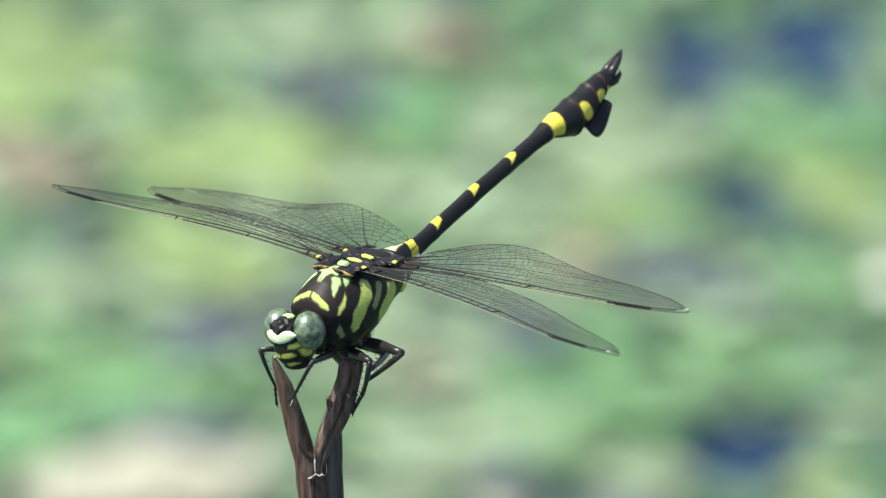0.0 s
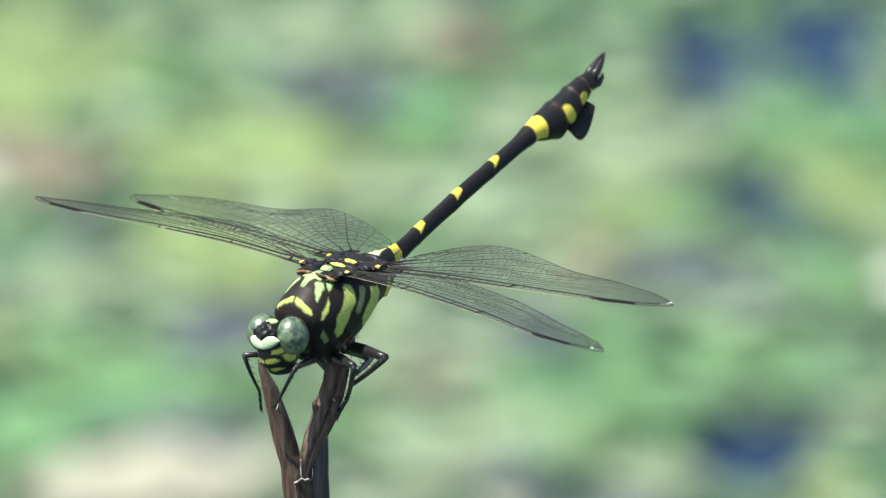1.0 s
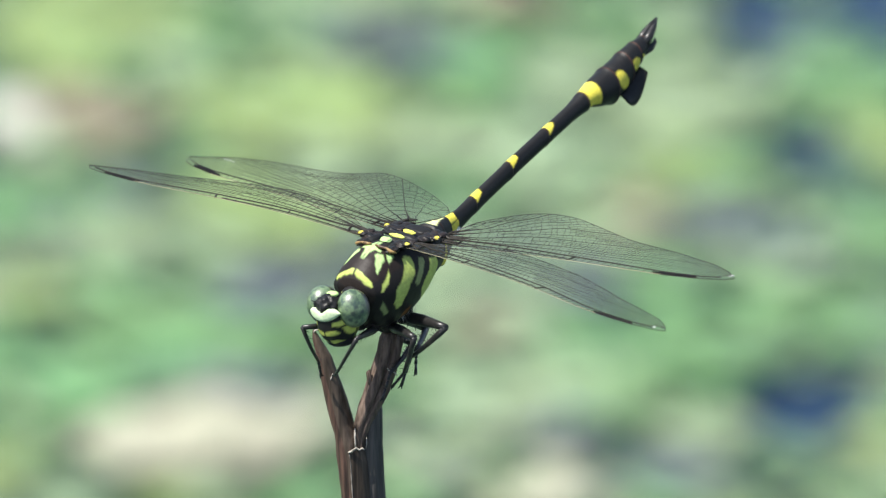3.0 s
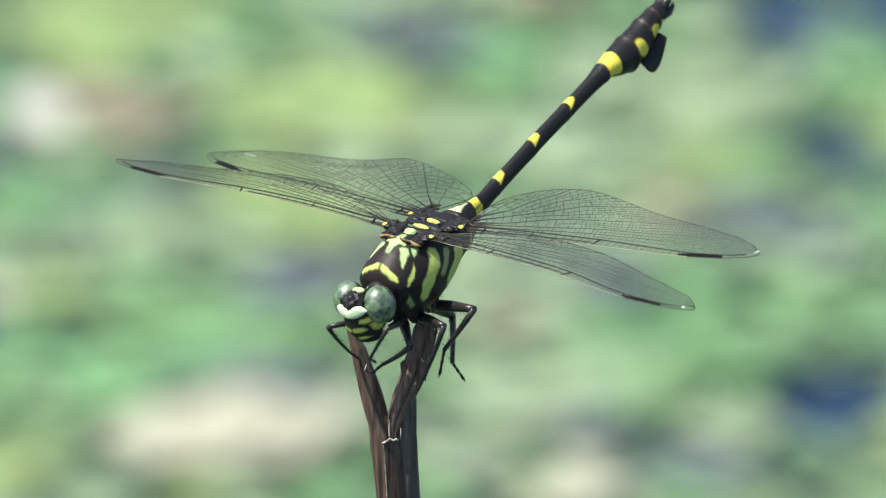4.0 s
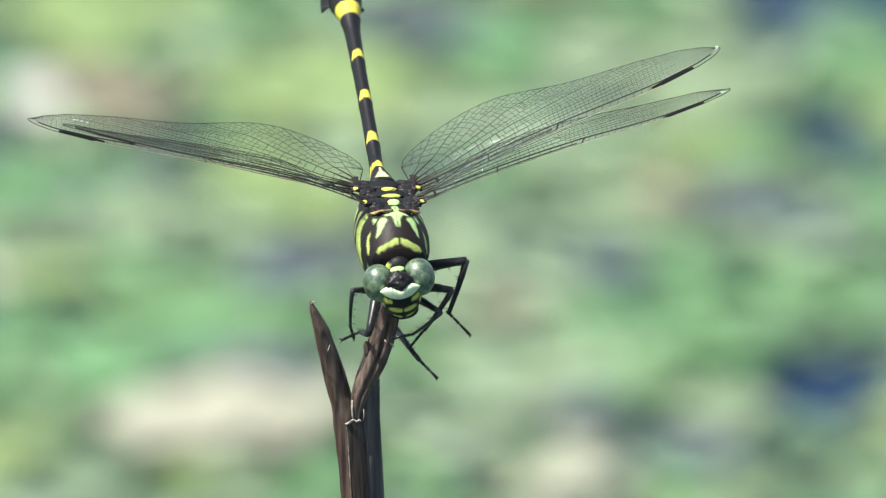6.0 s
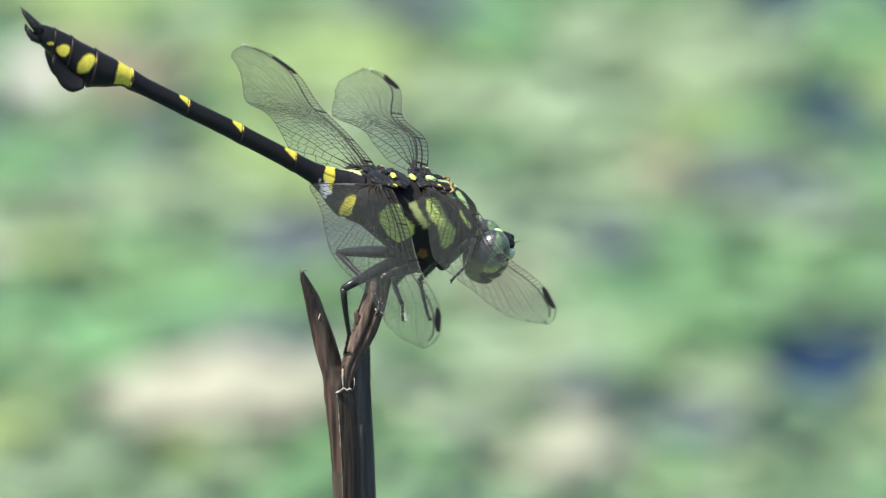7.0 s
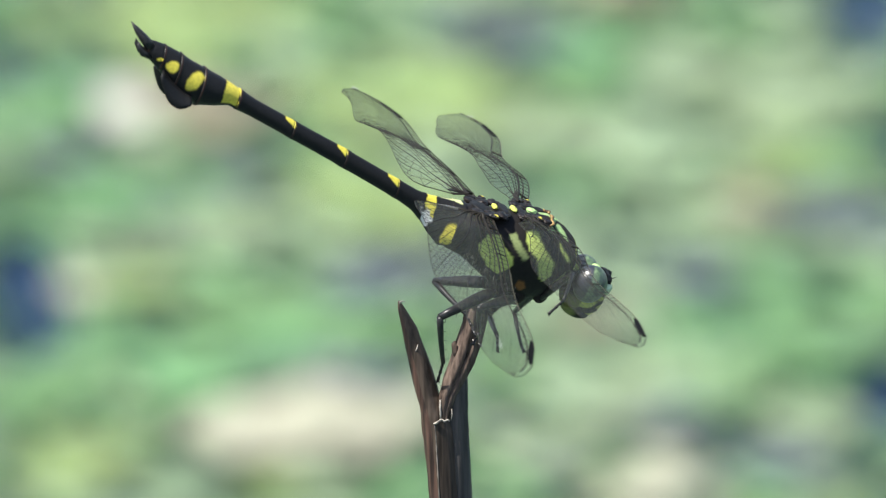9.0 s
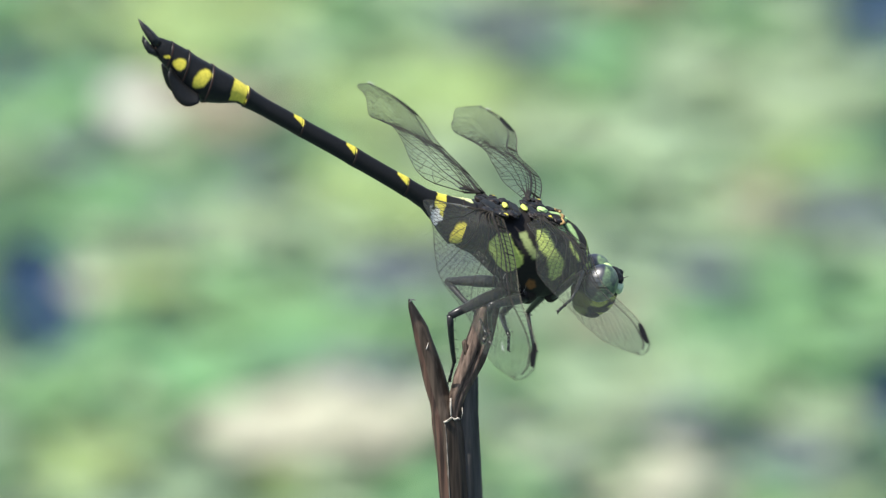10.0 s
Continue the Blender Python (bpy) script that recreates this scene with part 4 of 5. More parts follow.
    def cross(p, first):
        """From a point to the next long vein behind it."""
        for n in range(first, len(lines)):
            if begin[n] > 67:
                continue
            d = np.hypot(*(flat[n][begin[n]:] - p).T)
            i = int(d.argmin())
            if 0 < i < len(d) - 1 or (i == 0 and begin[n] == 0):
                if 0.12 < d[i] < 3.2:
                    return lines[n][begin[n] + i]
                if d[i] <= 0.12:
                    return None
        d = np.hypot(*(edge_flat - p).T)
        return edge_line[int(d.argmin())] if 0.12 < d.min() < 2.5 else None

    starts = [(-1, [(u, front(u)) for u in np.linspace(0.02, 0.96, 60)], 0)] + [(k, line, begin[k]) for k, line in enumerate(lines) if begin[k] < 66]
    for k, line, b in starts:
        pts = np.array([place(u, f) for u, f in line])
        far = rng.uniform(0.3, 0.8)
        for i in range(b, len(line) - 1):
            step = np.hypot(*(pts[i + 1] - pts[i]))
            far -= step
            if far <= 0:
                u = line[i][0]
                back = cross(pts[i], k + 1)
                if back:
                    segs.append((line[i], back, 0.040 - 0.023 * min(1, 1.2 * u), 0))
                far += max(0.62, 1.45 - 1.9 * u) * rng.uniform(0.8, 1.2)
    return segs


def wing(root, name, kind, sg, seed):
    nu, nf = 64, 24
    verts, faces = [], []
    for i in range(nu + 1):
        for j in range(nf + 1):
            verts.append(tuple(wing_surface(kind, i / nu, j / nf, sg)))
    for i in range(nu):
        for j in range(nf):
            faces.append((i * (nf + 1) + j, i * (nf + 1) + j + 1, (i + 1) * (nf + 1) + j + 1, (i + 1) * (nf + 1) + j))
    wg = part(name, finish(name, verts, faces, [membrane]), root, "clear glassy wing with dark veins")
    verts, faces, index = [], [], []
    lift = Vector((0, 0, 0.00001))
    for (u0, f0), (u1, f1), r, mat in wing_cells(kind, sg, seed):
        a, b = wing_surface(kind, u0, f0, sg), wing_surface(kind, u1, f1, sg)
        d = b - a
        if d.length < 1e-6:
            continue
        d.normalize()
        side = d.cross(Vector((0, 0, 1))).normalized()
        up = side.cross(d)
        q = (r if mat else r * 1.12) * MM * (1 + (1.8 * max(0.0, 1 - u0 / 0.09) if r > 0.055 else 0.6 * max(0.0, 1 - u0 / 0.06)))
        o = len(verts)
        for p in (a - d * q * 0.4, b + d * q * 0.4):
            verts += [tuple(p + side * q + lift), tuple(p + up * q * 0.8), tuple(p - side * q + lift), tuple(p - up * q * 0.8)]
        faces += [(o + k, o + (k + 1) % 4, o + 4 + (k + 1) % 4, o + 4 + k) for k in range(4)]
        index += [mat] * 4
    tagged(part("vein_net", finish("vein_net", verts, faces, [vein_dark, vein_pale], index=index), wg, "fine net of dark veins"), kind="stuff")
    s0, s1 = kind["stigma"]
    rows = []
    for i in range(13):
        u = s0 + (s1 - s0) * i / 12
        c = max(profile(u, kind["trail"]) - profile(u, kind["lead"]), 0.3)
        k = math.sin(math.pi * min(max(i / 12, 0.04), 0.96)) ** 0.3
        a, b = wing_surface(kind, u, 0.05 / c, sg), wing_surface(kind, u, (0.05 + 0.72 * k) / c, sg)
        up = Vector((0, 0, 0.00009))
        rows.append([tuple(a + up), tuple(b + up), tuple(b - up), tuple(a - up)])
    stigma_rows = rows
    if kind is HIND:
        rows = []
        for i in range(7):
            u, k = 0.001 + 0.022 * i / 6, 1 - (i / 6) ** 2
            a, b = wing_surface(kind, u, 0.30 + 0.05 * i / 6, sg), wing_surface(kind, u, 0.36 + 0.32 * k, sg)
            rows.append([tuple(a + up), tuple(b + up), tuple(b - up), tuple(a - up)])
        part("membranule", finish("membranule", *loft(rows), [vein_dark], smooth=False), wg, "dark lobe at the wing root")
        rows = stigma_rows
    part("pterostigma", finish("pterostigma", *loft(rows), [stigma_black], smooth=False), wg, "long black wing spot")
    return wg


LEG_SIZE = {"front": (8.2, 6.2, 3.2, 0.52), "middle": (7.0, 7.0, 4.0, 0.70), "hind": (9.0, 8.0, 4.5, 0.80)}


def leg(root, which, sg):
    """Femur along local x from the hip; tibia and foot are keyed on it."""
    lf, lt, ls, r = LEG_SIZE[which]

    def limb(length, radii, spines, size, slant):
        n = len(radii)
        pieces = [tube(scaled([(length * i / (n - 1), 0, 0.12 * math.sin(math.pi * i / (n - 1))) for i in range(n)]), [q * MM for q in radii], 12)]
        for k in range(spines):
            for side in (-1, 1):
                x = length * (0.12 + 0.8 * k / max(spines - 1, 1))
                y = side * 0.16
                pieces.append(tube(scaled([(x, y, -radii[n // 2] * 0.7), (x + slant * 0.5, y * 2.0, -radii[n // 2] - size * 0.55), (x + slant, y * 2.8, -radii[n // 2] - size)]), [0.00005, 0.00004, 0.00001], 5))
        return joined(pieces)[:2]

    fm = part("femur", finish("femur", *limb(lf, [r * 0.75, r, r, r * 0.85, r * 0.72, r * 0.6], 5, 0.2, 0.15), [leg_black]), root, "spiny black leg")
    tb = part("tibia", finish("tibia", *limb(lt, [r * 0.55, r * 0.52, r * 0.45, r * 0.4, r * 0.36], 5, 0.27, 0.25), [leg_black]), fm)
    pieces = []
    for a, b in ((0, 0.24), (0.26, 0.5), (0.52, 0.92)):
        pieces.append(tube(scaled([(ls * a, 0, 0), (ls * (a + b) / 2, 0, 0.03), (ls * b, 0, 0)]), [0.00015, 0.00019, 0.00022], 8))
    for side in (-1, 1):
        pieces.append(tube(scaled([(ls * 0.9, side * 0.1, 0), (ls * 0.97, side * 0.25, 0.0), (ls, side * 0.3, -0.25)]), [0.0001, 0.00008, 0.00002], 6))
    ts = part("tarsus", finish("tarsus", *joined(pieces)[:2], [leg_black]), fm)
    return fm, tb, ts


def coxa(root, x, y, z, r):
    me = finish("coxa", *ball(scaled([(x, y * 0.75, z + 0.55)])[0], scaled([(r * 1.1, r, r * 1.25)])[0], 24, 16, lambda d: 1 + 0.12 * noise.noise(d * 2)), [cuticle])
    paint(me, lambda p: mixed(BLACK, BROWN, 0.5))
    part("coxa", me, root)


def wing_flake_glint(wg, kind, u, f, sg, size, seed):
    rng = random.Random(seed)
    c = wing_surface(kind, u, f, sg) + Vector((0, 0, 0.0001))
    pieces = [ball(tuple(c + Vector((rng.uniform(-1, 1) * size[0], rng.uniform(-1, 1) * size[1], 0)) * MM), (0.00007 * rng.uniform(0.5, 1.4), 0.00017 * rng.uniform(0.5, 1.4), 0.00004), 8, 6) for _ in range(5)]
    part("flake_glint", finish("flake_glint", *joined(pieces)[:2], [flake_glint_white]), wg, "white flecks for a flaked patch and built-in sun glints")


fly = thing("dragonfly", "black dragonfly with yellow-green stripes and clear wings, perched on a twig", "dragonfly")
thorax(fly)
head_part = head(fly)
abdomen(fly)
WINGS = {"LF": wing(fly, "forewing", FORE, 1, 11), "LH": wing(fly, "hindwing", HIND, 1, 12), "RF": wing(fly, "forewing", FORE, -1, 11), "RH": wing(fly, "hindwing", HIND, -1, 12)}
LEGS = {side + which[0]: leg(fly, which, sg) for side, sg in (("L", 1), ("R", -1)) for which in ("front", "middle", "hind")}
for sg in (1, -1):
    for x, y, z, r in ((4.8, 1.3, -5.6, 0.95), (1.8, 1.5, -6.3, 1.15), (-1.2, 1.6, -6.0, 1.25)):
        coxa(fly, x, sg * y, z, r)
# left wings: white flecks painted in for sun glints; right hindwing: debris
wing_flake_glint(WINGS["LH"], HIND, 0.993, 0.45, 1, (0.5, 0.15), 1)
wing_flake_glint(WINGS["LF"], FORE, 0.975, 0.25, 1, (0.5, 0.4), 2)
wing_flake_glint(WINGS["RH"], HIND, 0.84, 0.62, -1, (0.15, 1.1), 3)


# ---- movement: the insect shifts its grip, turns on the twig and settles the other way ----
def nod(t, roll, pitch, yaw, drop=0.0):
    """The head turned on the neck, in degrees."""
    return t, pose(0.0085, -0.0002, -0.001 - drop * MM, roll, pitch, yaw) @ pose(-0.0085, 0, 0.001)


def motions():
    walk(head_part, [nod(0, 8, 0, -4), nod(4.6, 8, 0, -4), nod(5.1, 10, 0, -4), nod(5.5, 13, 0, -5), nod(5.7, 13, 0, -5), nod(6.3, 5, 3, -2, 0.4), nod(6.8, -2, 5, -2, 0.75), nod(10, -2, 5, -2, 0.75)])
    walk(fly, [
        (0, pose(0.00359, 0, 0.53604, -0.07, 4.87, -129.30)),
        (0.5, pose(0.00355, 0, 0.53612, 0.19, 5.04, -129.50)),
        (1, pose(0.00329, 0, 0.53596, 0.39, 5.16, -129.16)),
        (1.5, pose(0.00313, 0, 0.53596, -0.43, 5.25, -128.86)),
        (2, pose(0.00354, 0, 0.53593, -0.73, 5.62, -129.78)),
        (2.5, pose(0.00338, 0, 0.53617, -0.15, 5.49, -129.38)),
        (2.7, pose(0.00396, 0, 0.53586, -0.56, 5.19, -128.96)),
        (3.2, pose(0.00374, 0, 0.53580, -2.08, 6.37, -126.82)),
        (3.8, pose(0.00351, 0, 0.53574, -3.60, 7.54, -124.69)),
        (4, pose(0.00273, 0, 0.53581, -2.23, 10.01, -127.50)),
        (4.5, pose(0.00293, 0, 0.53582, -3.36, 11.41, -127.44)),
        (5, pose(0.00284, 0, 0.53571, -4.05, 12.20, -124.85)),
        (5.5, pose(0.00179, 0, 0.53562, -5.11, 19.04, -110.13)),
        (5.7, pose(0.00281, 0, 0.53437, 1.37, 9.86, -109.48)),
        (6, pose(0.00455, 0, 0.53720, -1.50, 11.00, -82.00)),
        (6.25, pose(0.00653, 0, 0.53940, -1.50, 13.50, -50.00)),
        (6.5, pose(0.00830, 0, 0.53760, 0.00, 16.00, -18.00)),
        (6.8, pose(0.00934, 0, 0.53566, 0.58, 17.21, 6.62)),
        (7, pose(0.00924, 0, 0.53586, 0.58, 16.68, 12.94)),
        (7.5, pose(0.00904, 0, 0.53587, 0.94, 16.49, 13.30)),
        (8, pose(0.00918, 0, 0.53586, 1.00, 18.57, 14.23)),
        (8.5, pose(0.00891, 0, 0.53577, -1.25, 17.45, 11.80)),
        (9, pose(0.00940, 0, 0.53577, 1.08, 19.19, 13.39)),
        (9.5, pose(0.00930, 0, 0.53557, -0.41, 17.74, 11.30)),
        (10, pose(0.00946, 0, 0.53567, 0.13, 18.88, 11.68)),
    ])
    walk(WINGS["LF"], [
        (0, pose(0.00033, 0.00285, 0.00474, -1.70, -17.89, -5.60)),
        (0.5, pose(0.00033, 0.00285, 0.00474, -1.23, -18.02, -5.42)),
        (1, pose(0.00033, 0.00285, 0.00474, -0.64, -17.96, -5.60)),
        (1.5, pose(0.00033, 0.00285, 0.00474, -0.23, -17.88, -5.80)),
        (2, pose(0.00033, 0.00285, 0.00474, -0.41, -17.96, -5.30)),
        (2.5, pose(0.00033, 0.00285, 0.00474, -0.89, -18.01, -5.48)),
        (2.7, pose(0.00033, 0.00285, 0.00474, -0.47, -17.85, -6.48)),
        (3.8, pose(0.00033, 0.00285, 0.00474, 0.95, -14.65, -6.48)),
        (4, pose(0.00033, 0.00285, 0.00474, 2.63, -14.83, -6.34)),
        (4.5, pose(0.00033, 0.00285, 0.00474, 1.88, -14.70, -5.51)),
        (5, pose(0.00033, 0.00285, 0.00474, 2.43, -14.15, -5.77)),
        (5.5, pose(0.00033, 0.00285, 0.00474, 5.95, -12.07, -6.47)),
        (5.7, pose(0.00033, 0.00285, 0.00474, 7.33, -11.76, -6.81)),
        (6, pose(0.00033, 0.00285, 0.00474, 22.0, -14.61, -6.78)),
        (6.25, pose(0.00033, 0.00285, 0.00474, 1.5, -16.99, -6.76)),
        (6.5, pose(0.00033, 0.00285, 0.00474, 15.0, -19.36, -6.73)),
        (6.8, pose(0.00033, 0.00285, 0.00474, 4.43, -22.21, -6.71)),
        (7, pose(0.00033, 0.00285, 0.00474, 3.93, -21.42, -7.27)),
        (7.5, pose(0.00033, 0.00285, 0.00474, 1.32, -15.39, -7.44)),
        (8, pose(0.00033, 0.00285, 0.00474, 0.03, -10.32, -6.77)),
        (8.5, pose(0.00033, 0.00285, 0.00474, 1.08, -4.65, -8.10)),
        (9, pose(0.00033, 0.00285, 0.00474, -0.20, -5.72, -7.00)),
        (9.5, pose(0.00033, 0.00285, 0.00474, 1.24, -5.99, -5.86)),
        (10, pose(0.00033, 0.00285, 0.00474, 1.63, -4.19, -6.36)),
    ])
    walk(WINGS["LH"], [
        (0, pose(-0.00564, 0.00446, 0.00348, 1.60, -11.53, 4.14)),
        (0.5, pose(-0.00564, 0.00446, 0.00348, 2.69, -11.22, 4.59)),
        (1, pose(-0.00564, 0.00446, 0.00348, 2.94, -11.24, 4.49)),
        (1.5, pose(-0.00564, 0.00446, 0.00348, 3.69, -11.19, 4.67)),
        (2, pose(-0.00564, 0.00446, 0.00348, 3.64, -11.21, 5.13)),
        (2.5, pose(-0.00564, 0.00446, 0.00348, 2.95, -11.28, 4.85)),
        (2.7, pose(-0.00564, 0.00446, 0.00348, 3.75, -11.03, 3.93)),
        (3.8, pose(-0.00564, 0.00446, 0.00348, 4.53, -5.18, 3.87)),
        (4, pose(-0.00564, 0.00446, 0.00348, 6.01, -5.23, 4.64)),
        (4.5, pose(-0.00564, 0.00446, 0.00348, 5.92, -5.44, 5.00)),
        (5, pose(-0.00564, 0.00446, 0.00348, 7.11, -5.54, 4.41)),
        (5.5, pose(-0.00564, 0.00446, 0.00348, 13.11, -6.51, 1.55)),
        (5.7, pose(-0.00564, 0.00446, 0.00348, 14.87, -3.25, -5.87)),
        (6, pose(-0.00564, 0.00446, 0.00348, 26.0, -5.10, -1.41)),
        (6.25, pose(-0.00564, 0.00446, 0.00348, 4.0, -6.65, 2.30)),
        (6.5, pose(-0.00564, 0.00446, 0.00348, 15.0, -8.19, 6.01)),
        (6.8, pose(-0.00564, 0.00446, 0.00348, 1.78, -10.05, 10.47)),
        (7, pose(-0.00564, 0.00446, 0.00348, 3.92, -9.96, 7.99)),
        (7.5, pose(-0.00564, 0.00446, 0.00348, 2.08, -5.93, 6.43)),
        (8, pose(-0.00564, 0.00446, 0.00348, 0.03, -3.31, 6.27)),
        (8.5, pose(-0.00564, 0.00446, 0.00348, 1.58, -0.57, 5.18)),
        (9, pose(-0.00564, 0.00446, 0.00348, 0.19, 0.97, 5.65)),
        (9.5, pose(-0.00564, 0.00446, 0.00348, 1.87, 1.82, 7.06)),
        (10, pose(-0.00564, 0.00446, 0.00348, 1.47, 2.59, 6.71)),
    ])
    walk(WINGS["RF"], [
        (0, pose(0.00033, -0.00285, 0.00474, -6.03, -16.56, 10.32)),
        (0.5, pose(0.00033, -0.00285, 0.00474, -4.77, -17.37, 10.01)),
        (1, pose(0.00033, -0.00285, 0.00474, -5.29, -17.22, 10.27)),
        (1.5, pose(0.00033, -0.00285, 0.00474, -4.18, -17.54, 9.22)),
        (2, pose(0.00033, -0.00285, 0.00474, -4.71, -17.23, 9.98)),
        (2.5, pose(0.00033, -0.00285, 0.00474, -4.55, -17.44, 9.96)),
        (2.7, pose(0.00033, -0.00285, 0.00474, -4.80, -17.31, 10.26)),
        (3.8, pose(0.00033, -0.00285, 0.00474, -1.74, -17.20, 9.05)),
        (4, pose(0.00033, -0.00285, 0.00474, -2.84, -18.49, 8.36)),
        (4.5, pose(0.00033, -0.00285, 0.00474, -3.54, -18.77, 8.37)),
        (5, pose(0.00033, -0.00285, 0.00474, -3.26, -16.99, 8.94)),
        (5.5, pose(0.00033, -0.00285, 0.00474, -4.30, -19.11, 13.61)),
        (5.7, pose(0.00033, -0.00285, 0.00474, -8.44, -17.67, 16.05)),
        (6, pose(0.00033, -0.00285, 0.00474, -22.0, -18.37, 15.60)),
        (6.25, pose(0.00033, -0.00285, 0.00474, 1.0, -18.96, 15.22)),
        (6.5, pose(0.00033, -0.00285, 0.00474, -11.0, -19.55, 14.84)),
        (6.8, pose(0.00033, -0.00285, 0.00474, 2.00, -20.25, 14.38)),
        (7, pose(0.00033, -0.00285, 0.00474, 2.51, -23.26, 11.37)),
        (7.5, pose(0.00033, -0.00285, 0.00474, 0.04, -13.88, 10.84)),
        (8, pose(0.00033, -0.00285, 0.00474, 0.75, -12.34, 9.94)),
        (8.5, pose(0.00033, -0.00285, 0.00474, 3.62, -11.84, 8.90)),
        (9, pose(0.00033, -0.00285, 0.00474, 1.57, -9.40, 9.69)),
        (9.5, pose(0.00033, -0.00285, 0.00474, 5.38, -10.36, 11.61)),
        (10, pose(0.00033, -0.00285, 0.00474, 3.78, -11.56, 10.07)),
    ])
    walk(WINGS["RH"], [
        (0, pose(-0.00564, -0.00446, 0.00348, 2.14, -9.40, -10.50)),
        (0.5, pose(-0.00564, -0.00446, 0.00348, 2.52, -9.50, -9.77)),
        (1, pose(-0.00564, -0.00446, 0.00348, 2.17, -9.43, -10.17)),
        (1.5, pose(-0.00564, -0.00446, 0.00348, 2.72, -9.45, -10.59)),
        (2, pose(-0.00564, -0.00446, 0.00348, 2.93, -9.51, -10.23)),
        (2.5, pose(-0.00564, -0.00446, 0.00348, 2.81, -9.85, -10.44)),
        (2.7, pose(-0.00564, -0.00446, 0.00348, 2.38, -9.32, -11.60)),
        (3.8, pose(-0.00564, -0.00446, 0.00348, 6.26, -5.28, -10.50)),
        (4, pose(-0.00564, -0.00446, 0.00348, 6.19, -7.77, -10.98)),
        (4.5, pose(-0.00564, -0.00446, 0.00348, 6.20, -8.38, -11.19)),
        (5, pose(-0.00564, -0.00446, 0.00348, 6.05, -5.17, -11.17)),
        (5.5, pose(-0.00564, -0.00446, 0.00348, 10.45, -5.87, -14.37)),
        (5.7, pose(-0.00564, -0.00446, 0.00348, 3.26, -5.48, -10.62)),
        (6, pose(-0.00564, -0.00446, 0.00348, -10.0, -7.97, -7.33)),
        (6.25, pose(-0.00564, -0.00446, 0.00348, 11.0, -10.05, -4.59)),
        (6.5, pose(-0.00564, -0.00446, 0.00348, -2.0, -12.14, -1.84)),
        (6.8, pose(-0.00564, -0.00446, 0.00348, 10.85, -14.63, 1.45)),
        (7, pose(-0.00564, -0.00446, 0.00348, 10.27, -13.87, -2.76)),
        (7.5, pose(-0.00564, -0.00446, 0.00348, 7.06, -7.37, -3.48)),
        (8, pose(-0.00564, -0.00446, 0.00348, 9.87, -8.03, -2.82)),
        (8.5, pose(-0.00564, -0.00446, 0.00348, 13.45, -5.20, -2.62)),
        (9, pose(-0.00564, -0.00446, 0.00348, 10.69, -5.41, -2.61)),
        (9.5, pose(-0.00564, -0.00446, 0.00348, 14.41, -6.53, -0.58)),
        (10, pose(-0.00564, -0.00446, 0.00348, 12.33, -5.99, -2.47)),
    ])
    walk(LEGS["Lf"][0], [
        (0, pose(0.00480, 0.00130, -0.00560, -33.4, -12.9, 20.2)),
        (2.7, pose(0.00480, 0.00130, -0.00560, -33.4, -12.9, 20.2)),
        (3.75, pose(0.00480, 0.00130, -0.00560, -34.9, -20.5, 23.7)),
        (4.6, pose(0.00480, 0.00130, -0.00560, -34.9, -20.5, 23.7)),
        (4.95, pose(0.00480, 0.00130, -0.00560, -36.9, -14.4, 18.7)),
        (5.1, pose(0.00480, 0.00130, -0.00560, -36.9, -14.4, 18.7)),
        (5.5, pose(0.00480, 0.00130, -0.00560, -17.1, -14.1, 15.7)),
        (5.7, pose(0.00480, 0.00130, -0.00560, -17.1, -14.1, 15.7)),
        (6.25, pose(0.00480, 0.00130, -0.00560, -22.4, 11.9, 48.4)),
        (6.8, pose(0.00480, 0.00130, -0.00560, -10.9, 36.3, 85.9)),
        (10, pose(0.00480, 0.00130, -0.00560, -10.9, 36.3, 85.9)),
    ])
    walk(LEGS["Lf"][1], [
        (0, pose(0.00820, -0.00000, -0.00000, 176.5, 65.1, -180.0)),
        (2.7, pose(0.00820, -0.00000, -0.00000, 176.5, 65.1, -180.0)),
        (3.75, pose(0.00820, 0.00000, 0.00000, -177.7, 58.8, -180.0)),
        (4.6, pose(0.00820, 0.00000, 0.00000, -177.7, 58.8, -180.0)),
        (4.95, pose(0.00820, 0.00000, -0.00000, -177.4, 55.7, 180.0)),
        (5.1, pose(0.00820, 0.00000, -0.00000, -177.4, 55.7, 180.0)),
        (5.5, pose(0.00820, 0.00000, 0.00000, 168.8, 42.1, -180.0)),
        (5.7, pose(0.00820, 0.00000, 0.00000, 168.8, 42.1, -180.0)),
        (6.8, pose(0.00820, 0.00000, 0.00000, -176.5, 64.9, -180.0)),
        (10, pose(0.00820, 0.00000, 0.00000, -176.5, 64.9, -180.0)),
    ])
